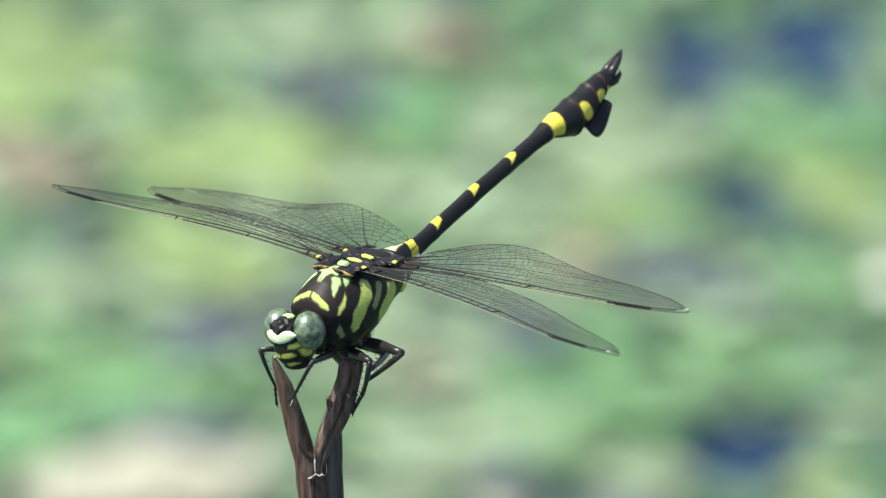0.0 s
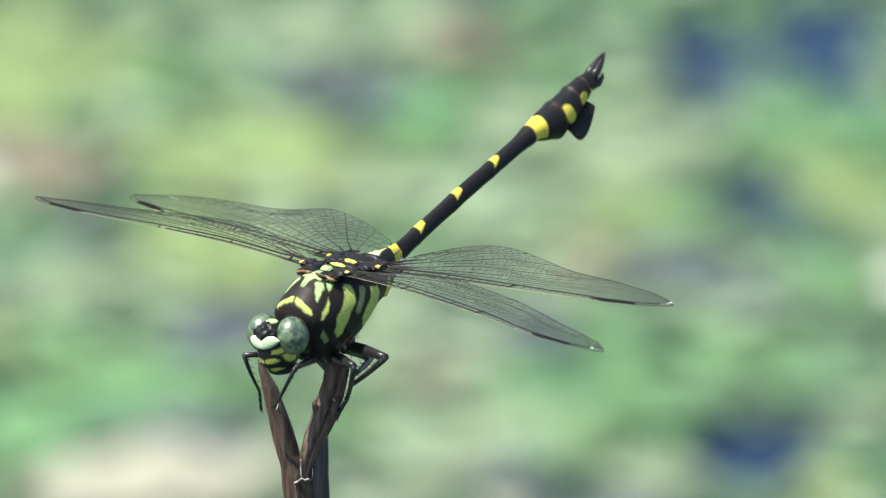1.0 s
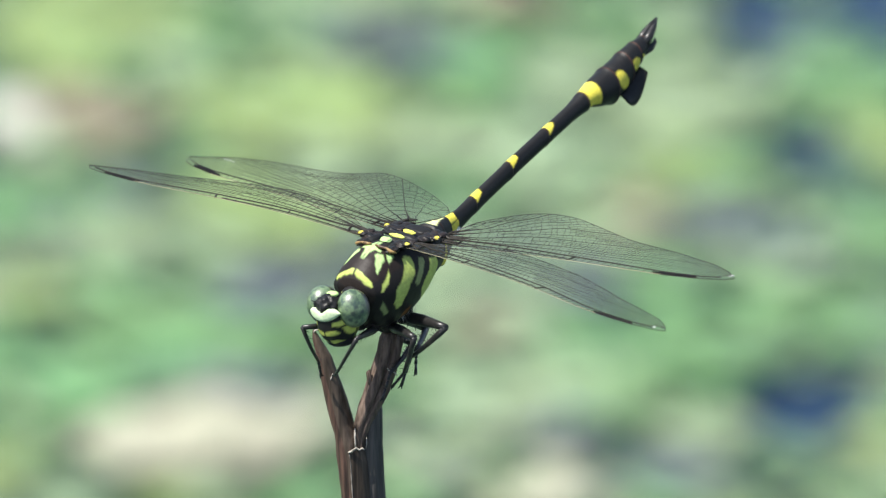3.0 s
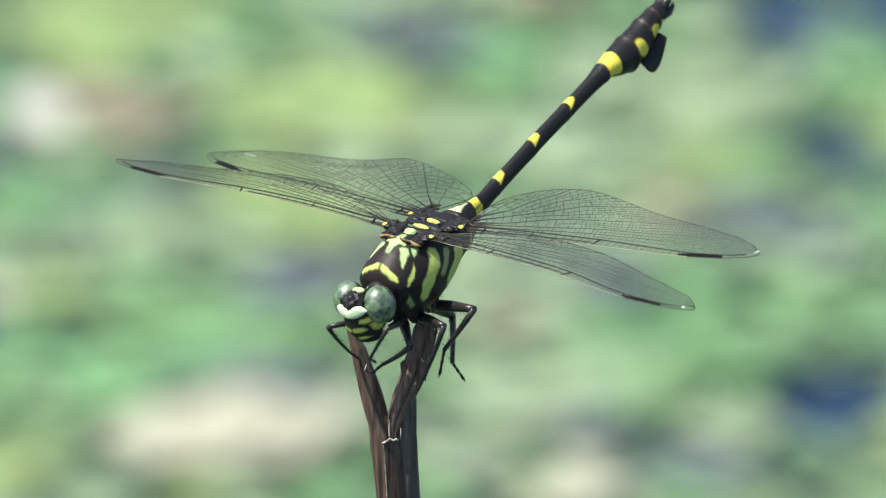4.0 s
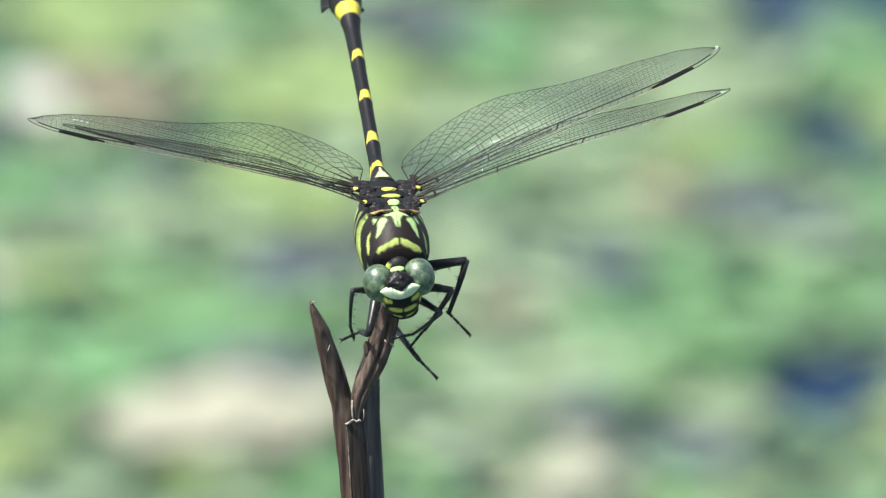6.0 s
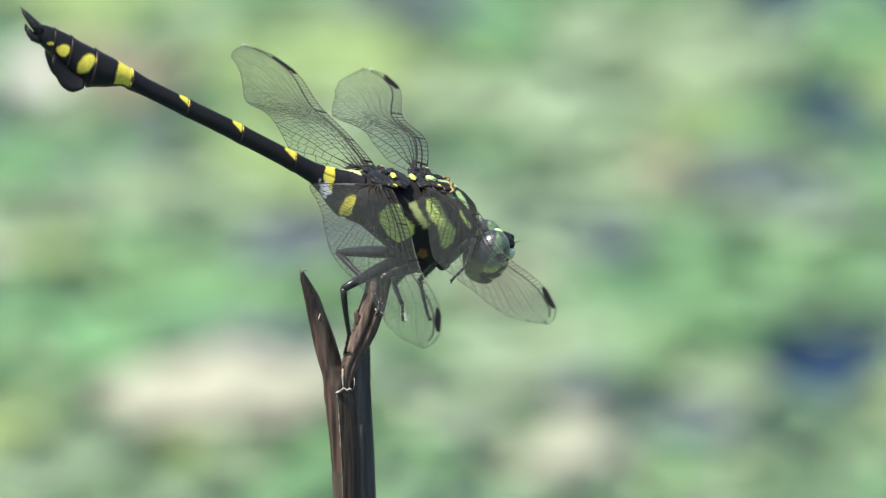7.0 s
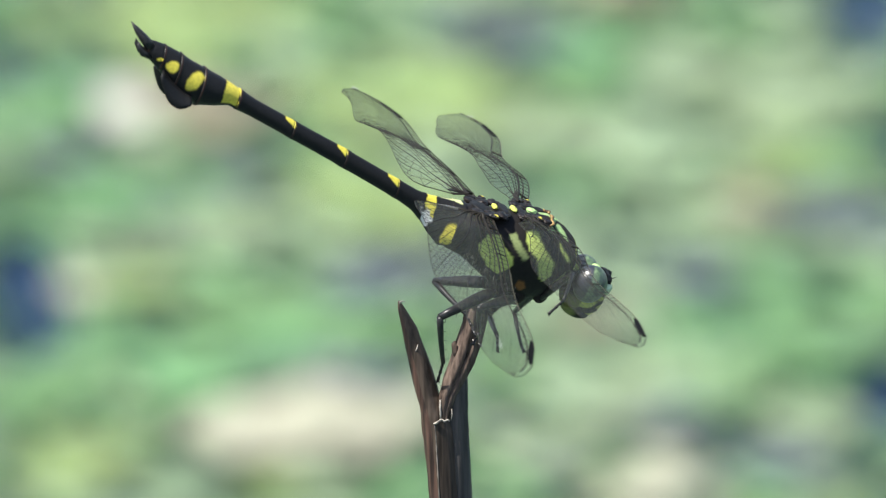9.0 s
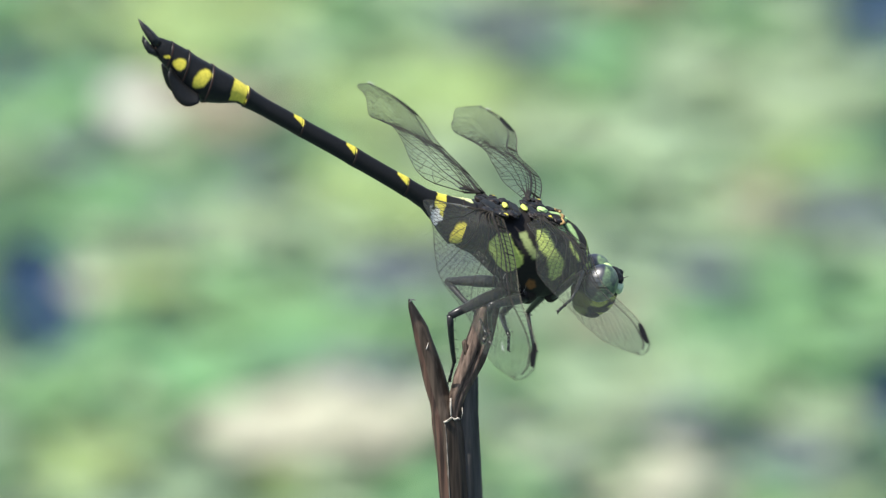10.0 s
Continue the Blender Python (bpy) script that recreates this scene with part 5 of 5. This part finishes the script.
    walk(LEGS["Lf"][2], [
        (0, pose(0.00559, -0.00000, -0.00563, -13.0, 41.7, -167.2)),
        (2.7, pose(0.00559, -0.00000, -0.00563, -13.0, 41.7, -167.2)),
        (3.75, pose(0.00499, -0.00000, -0.00531, 4.9, 12.2, 173.0)),
        (4.6, pose(0.00499, -0.00000, -0.00531, 4.9, 12.2, 173.0)),
        (4.95, pose(0.00471, 0.00000, -0.00512, 7.5, 21.3, 172.4)),
        (5.1, pose(0.00471, 0.00000, -0.00512, 7.5, 21.3, 172.4)),
        (5.3, pose(0.00415, 0.00000, -0.00464, -28.1, 23.5, -169.0)),
        (5.5, pose(0.00360, 0.00000, -0.00416, -63.5, 35.3, -154.4)),
        (5.7, pose(0.00360, 0.00000, -0.00416, -63.5, 35.3, -154.4)),
        (6.25, pose(0.00458, 0.00000, -0.00489, -27.5, 27.1, -172.3)),
        (6.8, pose(0.00557, 0.00000, -0.00561, 8.5, 29.5, 168.1)),
        (10, pose(0.00557, 0.00000, -0.00561, 8.5, 29.5, 168.1)),
    ])
    walk(LEGS["Lm"][0], [
        (0, pose(0.00180, 0.00150, -0.00630, 2.3, -7.7, 62.3)),
        (2.7, pose(0.00180, 0.00150, -0.00630, 2.3, -7.7, 62.3)),
        (3.75, pose(0.00180, 0.00150, -0.00630, -13.5, -12.2, 66.7)),
        (4.6, pose(0.00180, 0.00150, -0.00630, -13.5, -12.2, 66.7)),
        (4.95, pose(0.00180, 0.00150, -0.00630, -9.5, -14.3, 65.2)),
        (5.1, pose(0.00180, 0.00150, -0.00630, -9.5, -14.3, 65.2)),
        (5.5, pose(0.00180, 0.00150, -0.00630, -8.9, -20.5, 54.2)),
        (5.7, pose(0.00180, 0.00150, -0.00630, -8.9, -20.5, 54.2)),
        (6.25, pose(0.00180, 0.00150, -0.00630, -8.0, 13.1, 69.8)),
        (6.8, pose(0.00180, 0.00150, -0.00630, 5.2, 44.8, 92.2)),
        (10, pose(0.00180, 0.00150, -0.00630, 5.2, 44.8, 92.2)),
    ])
    walk(LEGS["Lm"][1], [
        (0, pose(0.00700, 0.00000, 0.00000, 170.1, 50.7, -180.0)),
        (2.7, pose(0.00700, 0.00000, 0.00000, 170.1, 50.7, -180.0)),
        (3.75, pose(0.00700, 0.00000, -0.00000, -172.1, 57.6, -180.0)),
        (4.6, pose(0.00700, 0.00000, -0.00000, -172.1, 57.6, -180.0)),
        (4.95, pose(0.00700, 0.00000, 0.00000, -171.0, 51.4, -180.0)),
        (5.1, pose(0.00700, 0.00000, 0.00000, -171.0, 51.4, -180.0)),
        (5.5, pose(0.00700, 0.00000, 0.00000, -175.8, 55.6, 180.0)),
        (5.7, pose(0.00700, 0.00000, 0.00000, -175.8, 55.6, 180.0)),
        (6.8, pose(0.00700, -0.00000, 0.00000, -175.8, 51.4, 180.0)),
        (10, pose(0.00700, -0.00000, 0.00000, -175.8, 51.4, 180.0)),
    ])
    walk(LEGS["Lm"][2], [
        (0, pose(0.00256, 0.00000, -0.00541, -67.3, 47.0, -159.2)),
        (2.7, pose(0.00256, 0.00000, -0.00541, -67.3, 47.0, -159.2)),
        (3.05, pose(0.00279, 0.00000, -0.00558, -36.5, 37.6, -169.6)),
        (3.4, pose(0.00302, 0.00000, -0.00574, -6.8, 33.4, 176.5)),
        (3.75, pose(0.00325, 0.00000, -0.00591, 22.9, 35.4, 162.0)),
        (4.6, pose(0.00325, 0.00000, -0.00591, 22.9, 35.4, 162.0)),
        (4.95, pose(0.00264, 0.00000, -0.00547, 43.9, 40.7, 161.4)),
        (5.1, pose(0.00264, 0.00000, -0.00547, 43.9, 40.7, 161.4)),
        (5.5, pose(0.00305, 0.00000, -0.00578, 26.3, 44.8, 170.3)),
        (5.7, pose(0.00305, 0.00000, -0.00578, 26.3, 44.8, 170.3)),
        (6.067, pose(0.00291, -0.00000, -0.00567, 60.8, 49.4, 164.1)),
        (6.433, pose(0.00277, -0.00000, -0.00557, 98.8, 55.6, 162.9)),
        (6.8, pose(0.00263, -0.00000, -0.00547, 143.6, 60.7, 169.6)),
        (10, pose(0.00263, -0.00000, -0.00547, 143.6, 60.7, 169.6)),
    ])
    walk(LEGS["Lh"][0], [
        (0, pose(-0.00120, 0.00160, -0.00600, -19.3, -7.2, 72.0)),
        (2.7, pose(-0.00120, 0.00160, -0.00600, -19.3, -7.2, 72.0)),
        (3.75, pose(-0.00120, 0.00160, -0.00600, -23.0, -16.1, 76.1)),
        (4.6, pose(-0.00120, 0.00160, -0.00600, -23.0, -16.1, 76.1)),
        (4.95, pose(-0.00120, 0.00160, -0.00600, -5.2, -19.8, 76.2)),
        (5.1, pose(-0.00120, 0.00160, -0.00600, -5.2, -19.8, 76.2)),
        (5.5, pose(-0.00120, 0.00160, -0.00600, -3.3, -29.0, 62.8)),
        (5.7, pose(-0.00120, 0.00160, -0.00600, -3.3, -29.0, 62.8)),
        (6.25, pose(-0.00120, 0.00160, -0.00600, 2.0, 0.0, 92.1)),
        (6.8, pose(-0.00120, 0.00160, -0.00600, 22.0, 22.1, 126.6)),
        (10, pose(-0.00120, 0.00160, -0.00600, 22.0, 22.1, 126.6)),
    ])
    walk(LEGS["Lh"][1], [
        (0, pose(0.00900, -0.00000, 0.00000, 144.0, 34.5, -180.0)),
        (2.7, pose(0.00900, -0.00000, 0.00000, 144.0, 34.5, -180.0)),
        (3.75, pose(0.00900, 0.00000, -0.00000, -165.8, 43.7, -180.0)),
        (4.6, pose(0.00900, 0.00000, -0.00000, -165.8, 43.7, -180.0)),
        (4.95, pose(0.00900, -0.00000, -0.00000, -165.6, 56.7, -180.0)),
        (5.1, pose(0.00900, -0.00000, -0.00000, -165.6, 56.7, -180.0)),
        (5.5, pose(0.00900, -0.00000, 0.00000, 155.4, 63.4, 180.0)),
        (5.7, pose(0.00900, -0.00000, 0.00000, 155.4, 63.4, 180.0)),
        (6.8, pose(0.00900, 0.00000, 0.00000, -171.5, 34.1, -180.0)),
        (10, pose(0.00900, 0.00000, 0.00000, -171.5, 34.1, -180.0)),
    ])
    walk(LEGS["Lh"][2], [
        (0, pose(0.00240, 0.00000, -0.00453, -94.7, 72.4, -107.4)),
        (2.7, pose(0.00240, 0.00000, -0.00453, -94.7, 72.4, -107.4)),
        (3.225, pose(0.00281, -0.00000, -0.00503, 138.0, 73.9, 158.5)),
        (3.75, pose(0.00322, -0.00000, -0.00553, 96.0, 49.6, 151.5)),
        (4.6, pose(0.00322, -0.00000, -0.00553, 96.0, 49.6, 151.5)),
        (4.95, pose(0.00461, -0.00000, -0.00669, 65.9, 54.1, 136.2)),
        (5.1, pose(0.00461, -0.00000, -0.00669, 65.9, 54.1, 136.2)),
        (5.233, pose(0.00488, -0.00000, -0.00684, 25.4, 65.3, 68.7)),
        (5.367, pose(0.00514, -0.00000, -0.00700, -9.2, 50.9, 6.8)),
        (5.5, pose(0.00541, -0.00000, -0.00715, -11.8, 28.2, -27.0)),
        (5.7, pose(0.00541, -0.00000, -0.00715, -11.8, 28.2, -27.0)),
        (6.067, pose(0.00440, -0.00000, -0.00626, -16.3, 62.7, -16.7)),
        (6.433, pose(0.00339, -0.00000, -0.00537, 136.4, 81.9, 148.7)),
        (6.8, pose(0.00237, -0.00000, -0.00448, 143.1, 47.3, 168.7)),
        (10, pose(0.00237, -0.00000, -0.00448, 143.1, 47.3, 168.7)),
    ])
    walk(LEGS["Rf"][0], [
        (0, pose(0.00480, -0.00130, -0.00560, -9.0, -12.3, -25.1)),
        (2.7, pose(0.00480, -0.00130, -0.00560, -9.0, -12.3, -25.1)),
        (3.75, pose(0.00480, -0.00130, -0.00560, -15.0, -5.4, -29.5)),
        (4.6, pose(0.00480, -0.00130, -0.00560, -15.0, -5.4, -29.5)),
        (4.95, pose(0.00480, -0.00130, -0.00560, -20.6, -7.6, -29.2)),
        (5.1, pose(0.00480, -0.00130, -0.00560, -20.6, -7.6, -29.2)),
        (5.5, pose(0.00480, -0.00130, -0.00560, -2.1, -22.2, -34.0)),
        (5.7, pose(0.00480, -0.00130, -0.00560, -2.1, -22.2, -34.0)),
        (6.25, pose(0.00480, -0.00130, -0.00560, -17.0, -31.2, -56.5)),
        (6.8, pose(0.00480, -0.00130, -0.00560, -28.3, -44.7, -78.7)),
        (10, pose(0.00480, -0.00130, -0.00560, -28.3, -44.7, -78.7)),
    ])
    walk(LEGS["Rf"][1], [
        (0, pose(0.00820, 0.00000, -0.00000, 178.2, 57.0, 180.0)),
        (2.7, pose(0.00820, 0.00000, -0.00000, 178.2, 57.0, 180.0)),
        (3.75, pose(0.00820, 0.00000, -0.00000, -179.0, 53.2, -180.0)),
        (4.6, pose(0.00820, 0.00000, -0.00000, -179.0, 53.2, -180.0)),
        (4.95, pose(0.00820, 0.00000, -0.00000, -165.8, 52.1, 180.0)),
        (5.1, pose(0.00820, 0.00000, -0.00000, -165.8, 52.1, 180.0)),
        (5.5, pose(0.00820, -0.00000, 0.00000, -169.5, 43.0, 180.0)),
        (5.7, pose(0.00820, -0.00000, 0.00000, -169.5, 43.0, 180.0)),
        (6.25, pose(0.00820, -0.00000, 0.00000, -169.1, 74.6, -171.3)),
        (6.8, pose(0.00820, 0.00000, 0.00000, -5.5, 73.4, 0.0)),
        (10, pose(0.00820, 0.00000, 0.00000, -5.5, 73.4, 0.0)),
    ])
    walk(LEGS["Rf"][2], [
        (0, pose(0.00482, 0.00000, -0.00520, -156.6, 71.0, -169.3)),
        (2.7, pose(0.00482, 0.00000, -0.00520, -156.6, 71.0, -169.3)),
        (2.963, pose(0.00474, 0.00000, -0.00514, -97.3, 62.3, -151.9)),
        (3.225, pose(0.00466, 0.00000, -0.00508, -57.2, 51.4, -155.8)),
        (3.487, pose(0.00457, 0.00000, -0.00503, -23.1, 44.0, -168.1)),
        (3.75, pose(0.00449, 0.00000, -0.00497, 9.9, 42.4, 176.8)),
        (4.6, pose(0.00449, 0.00000, -0.00497, 9.9, 42.4, 176.8)),
        (4.775, pose(0.00444, 0.00000, -0.00493, 19.7, 28.3, 158.9)),
        (4.95, pose(0.00439, 0.00000, -0.00489, 32.6, 17.3, 140.3)),
        (5.1, pose(0.00439, 0.00000, -0.00489, 32.6, 17.3, 140.3)),
        (5.5, pose(0.00367, 0.00000, -0.00423, 52.9, 31.8, 155.6)),
        (5.7, pose(0.00367, 0.00000, -0.00423, 52.9, 31.8, 155.6)),
        (6.067, pose(0.00577, 0.00000, -0.00480, 37.7, 42.3, -179.3)),
        (6.433, pose(0.00787, 0.00000, -0.00537, 27.9, 57.1, -152.5)),
        (6.8, pose(0.00997, 0.00000, -0.00594, 34.6, 72.9, -112.0)),
        (10, pose(0.00997, 0.00000, -0.00594, 34.6, 72.9, -112.0)),
    ])
    walk(LEGS["Rm"][0], [
        (0, pose(0.00180, -0.00150, -0.00630, -34.5, 44.5, -160.7)),
        (2.7, pose(0.00180, -0.00150, -0.00630, -34.5, 44.5, -160.7)),
        (3.05, pose(0.00180, -0.00150, -0.00630, -46.0, 34.4, 142.1)),
        (3.4, pose(0.00180, -0.00150, -0.00630, -42.9, 21.3, 93.5)),
        (3.75, pose(0.00180, -0.00150, -0.00630, -30.9, 14.3, 47.3)),
        (4.6, pose(0.00180, -0.00150, -0.00630, -30.9, 14.3, 47.3)),
        (4.95, pose(0.00180, -0.00150, -0.00630, -24.7, 38.8, 38.2)),
        (5.1, pose(0.00180, -0.00150, -0.00630, -24.7, 38.8, 38.2)),
        (5.5, pose(0.00180, -0.00150, -0.00630, -5.2, 33.5, 37.8)),
        (5.7, pose(0.00180, -0.00150, -0.00630, -5.2, 33.5, 37.8)),
        (5.975, pose(0.00180, -0.00150, -0.00630, -17.3, 36.1, -11.8)),
        (6.25, pose(0.00180, -0.00150, -0.00630, -27.5, 30.3, -60.1)),
        (6.525, pose(0.00180, -0.00150, -0.00630, -29.5, 20.2, -103.6)),
        (6.8, pose(0.00180, -0.00150, -0.00630, -23.8, 11.5, -144.7)),
        (10, pose(0.00180, -0.00150, -0.00630, -23.8, 11.5, -144.7)),
    ])
    walk(LEGS["Rm"][1], [
        (0, pose(0.00700, 0.00000, -0.00000, -169.8, 60.2, 180.0)),
        (2.7, pose(0.00700, 0.00000, -0.00000, -169.8, 60.2, 180.0)),
        (3.75, pose(0.00700, 0.00000, -0.00000, 145.5, 61.4, -180.0)),
        (4.6, pose(0.00700, 0.00000, -0.00000, 145.5, 61.4, -180.0)),
        (4.95, pose(0.00700, 0.00000, -0.00000, 152.7, 65.6, 180.0)),
        (5.1, pose(0.00700, 0.00000, -0.00000, 152.7, 65.6, 180.0)),
        (5.5, pose(0.00700, 0.00000, -0.00000, 153.0, 66.3, -180.0)),
        (5.7, pose(0.00700, 0.00000, -0.00000, 153.0, 66.3, -180.0)),
        (6.25, pose(0.00700, 0.00000, -0.00000, -175.2, 61.0, -177.1)),
        (6.8, pose(0.00700, 0.00000, 0.00000, -148.3, 55.7, 180.0)),
        (10, pose(0.00700, 0.00000, 0.00000, -148.3, 55.7, 180.0)),
    ])
    walk(LEGS["Rm"][2], [
        (0, pose(0.00352, 0.00000, -0.00607, 43.3, 48.8, 153.2)),
        (2.7, pose(0.00352, 0.00000, -0.00607, 43.3, 48.8, 153.2)),
        (2.963, pose(0.00355, 0.00000, -0.00609, 2.6, 59.6, 86.5)),
        (3.225, pose(0.00358, 0.00000, -0.00611, -29.4, 42.9, 28.0)),
        (3.487, pose(0.00361, 0.00000, -0.00613, -31.7, 17.3, -6.3)),
        (3.75, pose(0.00364, 0.00000, -0.00614, -19.4, -5.3, -38.1)),
        (4.6, pose(0.00364, 0.00000, -0.00614, -19.4, -5.3, -38.1)),
        (4.95, pose(0.00411, 0.00000, -0.00637, -22.7, -26.7, -43.3)),
        (5.1, pose(0.00411, 0.00000, -0.00637, -22.7, -26.7, -43.3)),
        (5.5, pose(0.00418, -0.00000, -0.00641, -28.4, -32.6, -67.9)),
        (5.7, pose(0.00418, -0.00000, -0.00641, -28.4, -32.6, -67.9)),
        (6.067, pose(0.00381, 0.00000, -0.00620, -17.5, -15.1, -36.2)),
        (6.433, pose(0.00343, 0.00000, -0.00599, 0.5, -5.6, -3.4)),
        (6.8, pose(0.00306, 0.00000, -0.00578, 20.7, -7.5, 30.4)),
        (10, pose(0.00306, 0.00000, -0.00578, 20.7, -7.5, 30.4)),
    ])
    walk(LEGS["Rh"][0], [
        (0, pose(-0.00120, -0.00160, -0.00600, -50.3, 32.0, 176.6)),
        (2.7, pose(-0.00120, -0.00160, -0.00600, -50.3, 32.0, 176.6)),
        (3.75, pose(-0.00120, -0.00160, -0.00600, -38.9, 36.9, 175.6)),
        (4.6, pose(-0.00120, -0.00160, -0.00600, -38.9, 36.9, 175.6)),
        (4.95, pose(-0.00120, -0.00160, -0.00600, -18.0, 44.7, -176.9)),
        (5.1, pose(-0.00120, -0.00160, -0.00600, -18.0, 44.7, -176.9)),
        (5.3, pose(-0.00120, -0.00160, -0.00600, -50.5, 65.7, 144.9)),
        (5.5, pose(-0.00120, -0.00160, -0.00600, -115.0, 62.1, 75.0)),
        (5.7, pose(-0.00120, -0.00160, -0.00600, -115.0, 62.1, 75.0)),
        (6.25, pose(-0.00120, -0.00160, -0.00600, -31.4, 62.7, 170.3)),
        (6.8, pose(-0.00120, -0.00160, -0.00600, -9.3, 29.7, -154.4)),
        (10, pose(-0.00120, -0.00160, -0.00600, -9.3, 29.7, -154.4)),
    ])
    walk(LEGS["Rh"][1], [
        (0, pose(0.00900, 0.00000, 0.00000, -169.1, 36.1, -180.0)),
        (2.7, pose(0.00900, 0.00000, 0.00000, -169.1, 36.1, -180.0)),
        (3.75, pose(0.00900, 0.00000, -0.00000, 166.9, 69.2, 180.0)),
        (4.6, pose(0.00900, 0.00000, -0.00000, 166.9, 69.2, 180.0)),
        (4.95, pose(0.00900, 0.00000, 0.00000, 178.2, 67.3, 180.0)),
        (5.1, pose(0.00900, 0.00000, 0.00000, 178.2, 67.3, 180.0)),
        (5.5, pose(0.00900, -0.00000, 0.00000, -2.6, 82.2, 0.0)),
        (5.7, pose(0.00900, -0.00000, 0.00000, -2.6, 82.2, 0.0)),
        (6.8, pose(0.00900, 0.00000, 0.00000, 171.4, 85.3, 180.0)),
        (10, pose(0.00900, 0.00000, 0.00000, 171.4, 85.3, 180.0)),
    ])
    walk(LEGS["Rh"][2], [
        (0, pose(0.00254, 0.00000, -0.00472, 136.4, 51.3, 163.8)),
        (2.7, pose(0.00254, 0.00000, -0.00472, 136.4, 51.3, 163.8)),
        (3.05, pose(0.00374, 0.00000, -0.00564, -176.3, 66.4, 171.9)),
        (3.4, pose(0.00495, 0.00000, -0.00656, -96.9, 69.6, -146.2)),
        (3.75, pose(0.00616, 0.00000, -0.00748, -39.8, 56.3, -127.5)),
        (4.6, pose(0.00616, 0.00000, -0.00748, -39.8, 56.3, -127.5)),
        (4.775, pose(0.00603, 0.00000, -0.00743, -78.4, 68.5, -133.2)),
        (4.95, pose(0.00591, 0.00000, -0.00738, -145.9, 74.0, -168.9)),
        (5.1, pose(0.00591, 0.00000, -0.00738, -145.9, 74.0, -168.9)),
        (5.5, pose(0.01009, -0.00000, -0.00793, 16.4, 74.4, -17.9)),
        (5.7, pose(0.01009, -0.00000, -0.00793, 16.4, 74.4, -17.9)),
        (6.8, pose(0.00835, 0.00000, -0.00797, -15.9, 72.9, -95.8)),
        (10, pose(0.00835, 0.00000, -0.00797, -15.9, 72.9, -95.8)),
    ])


motions()
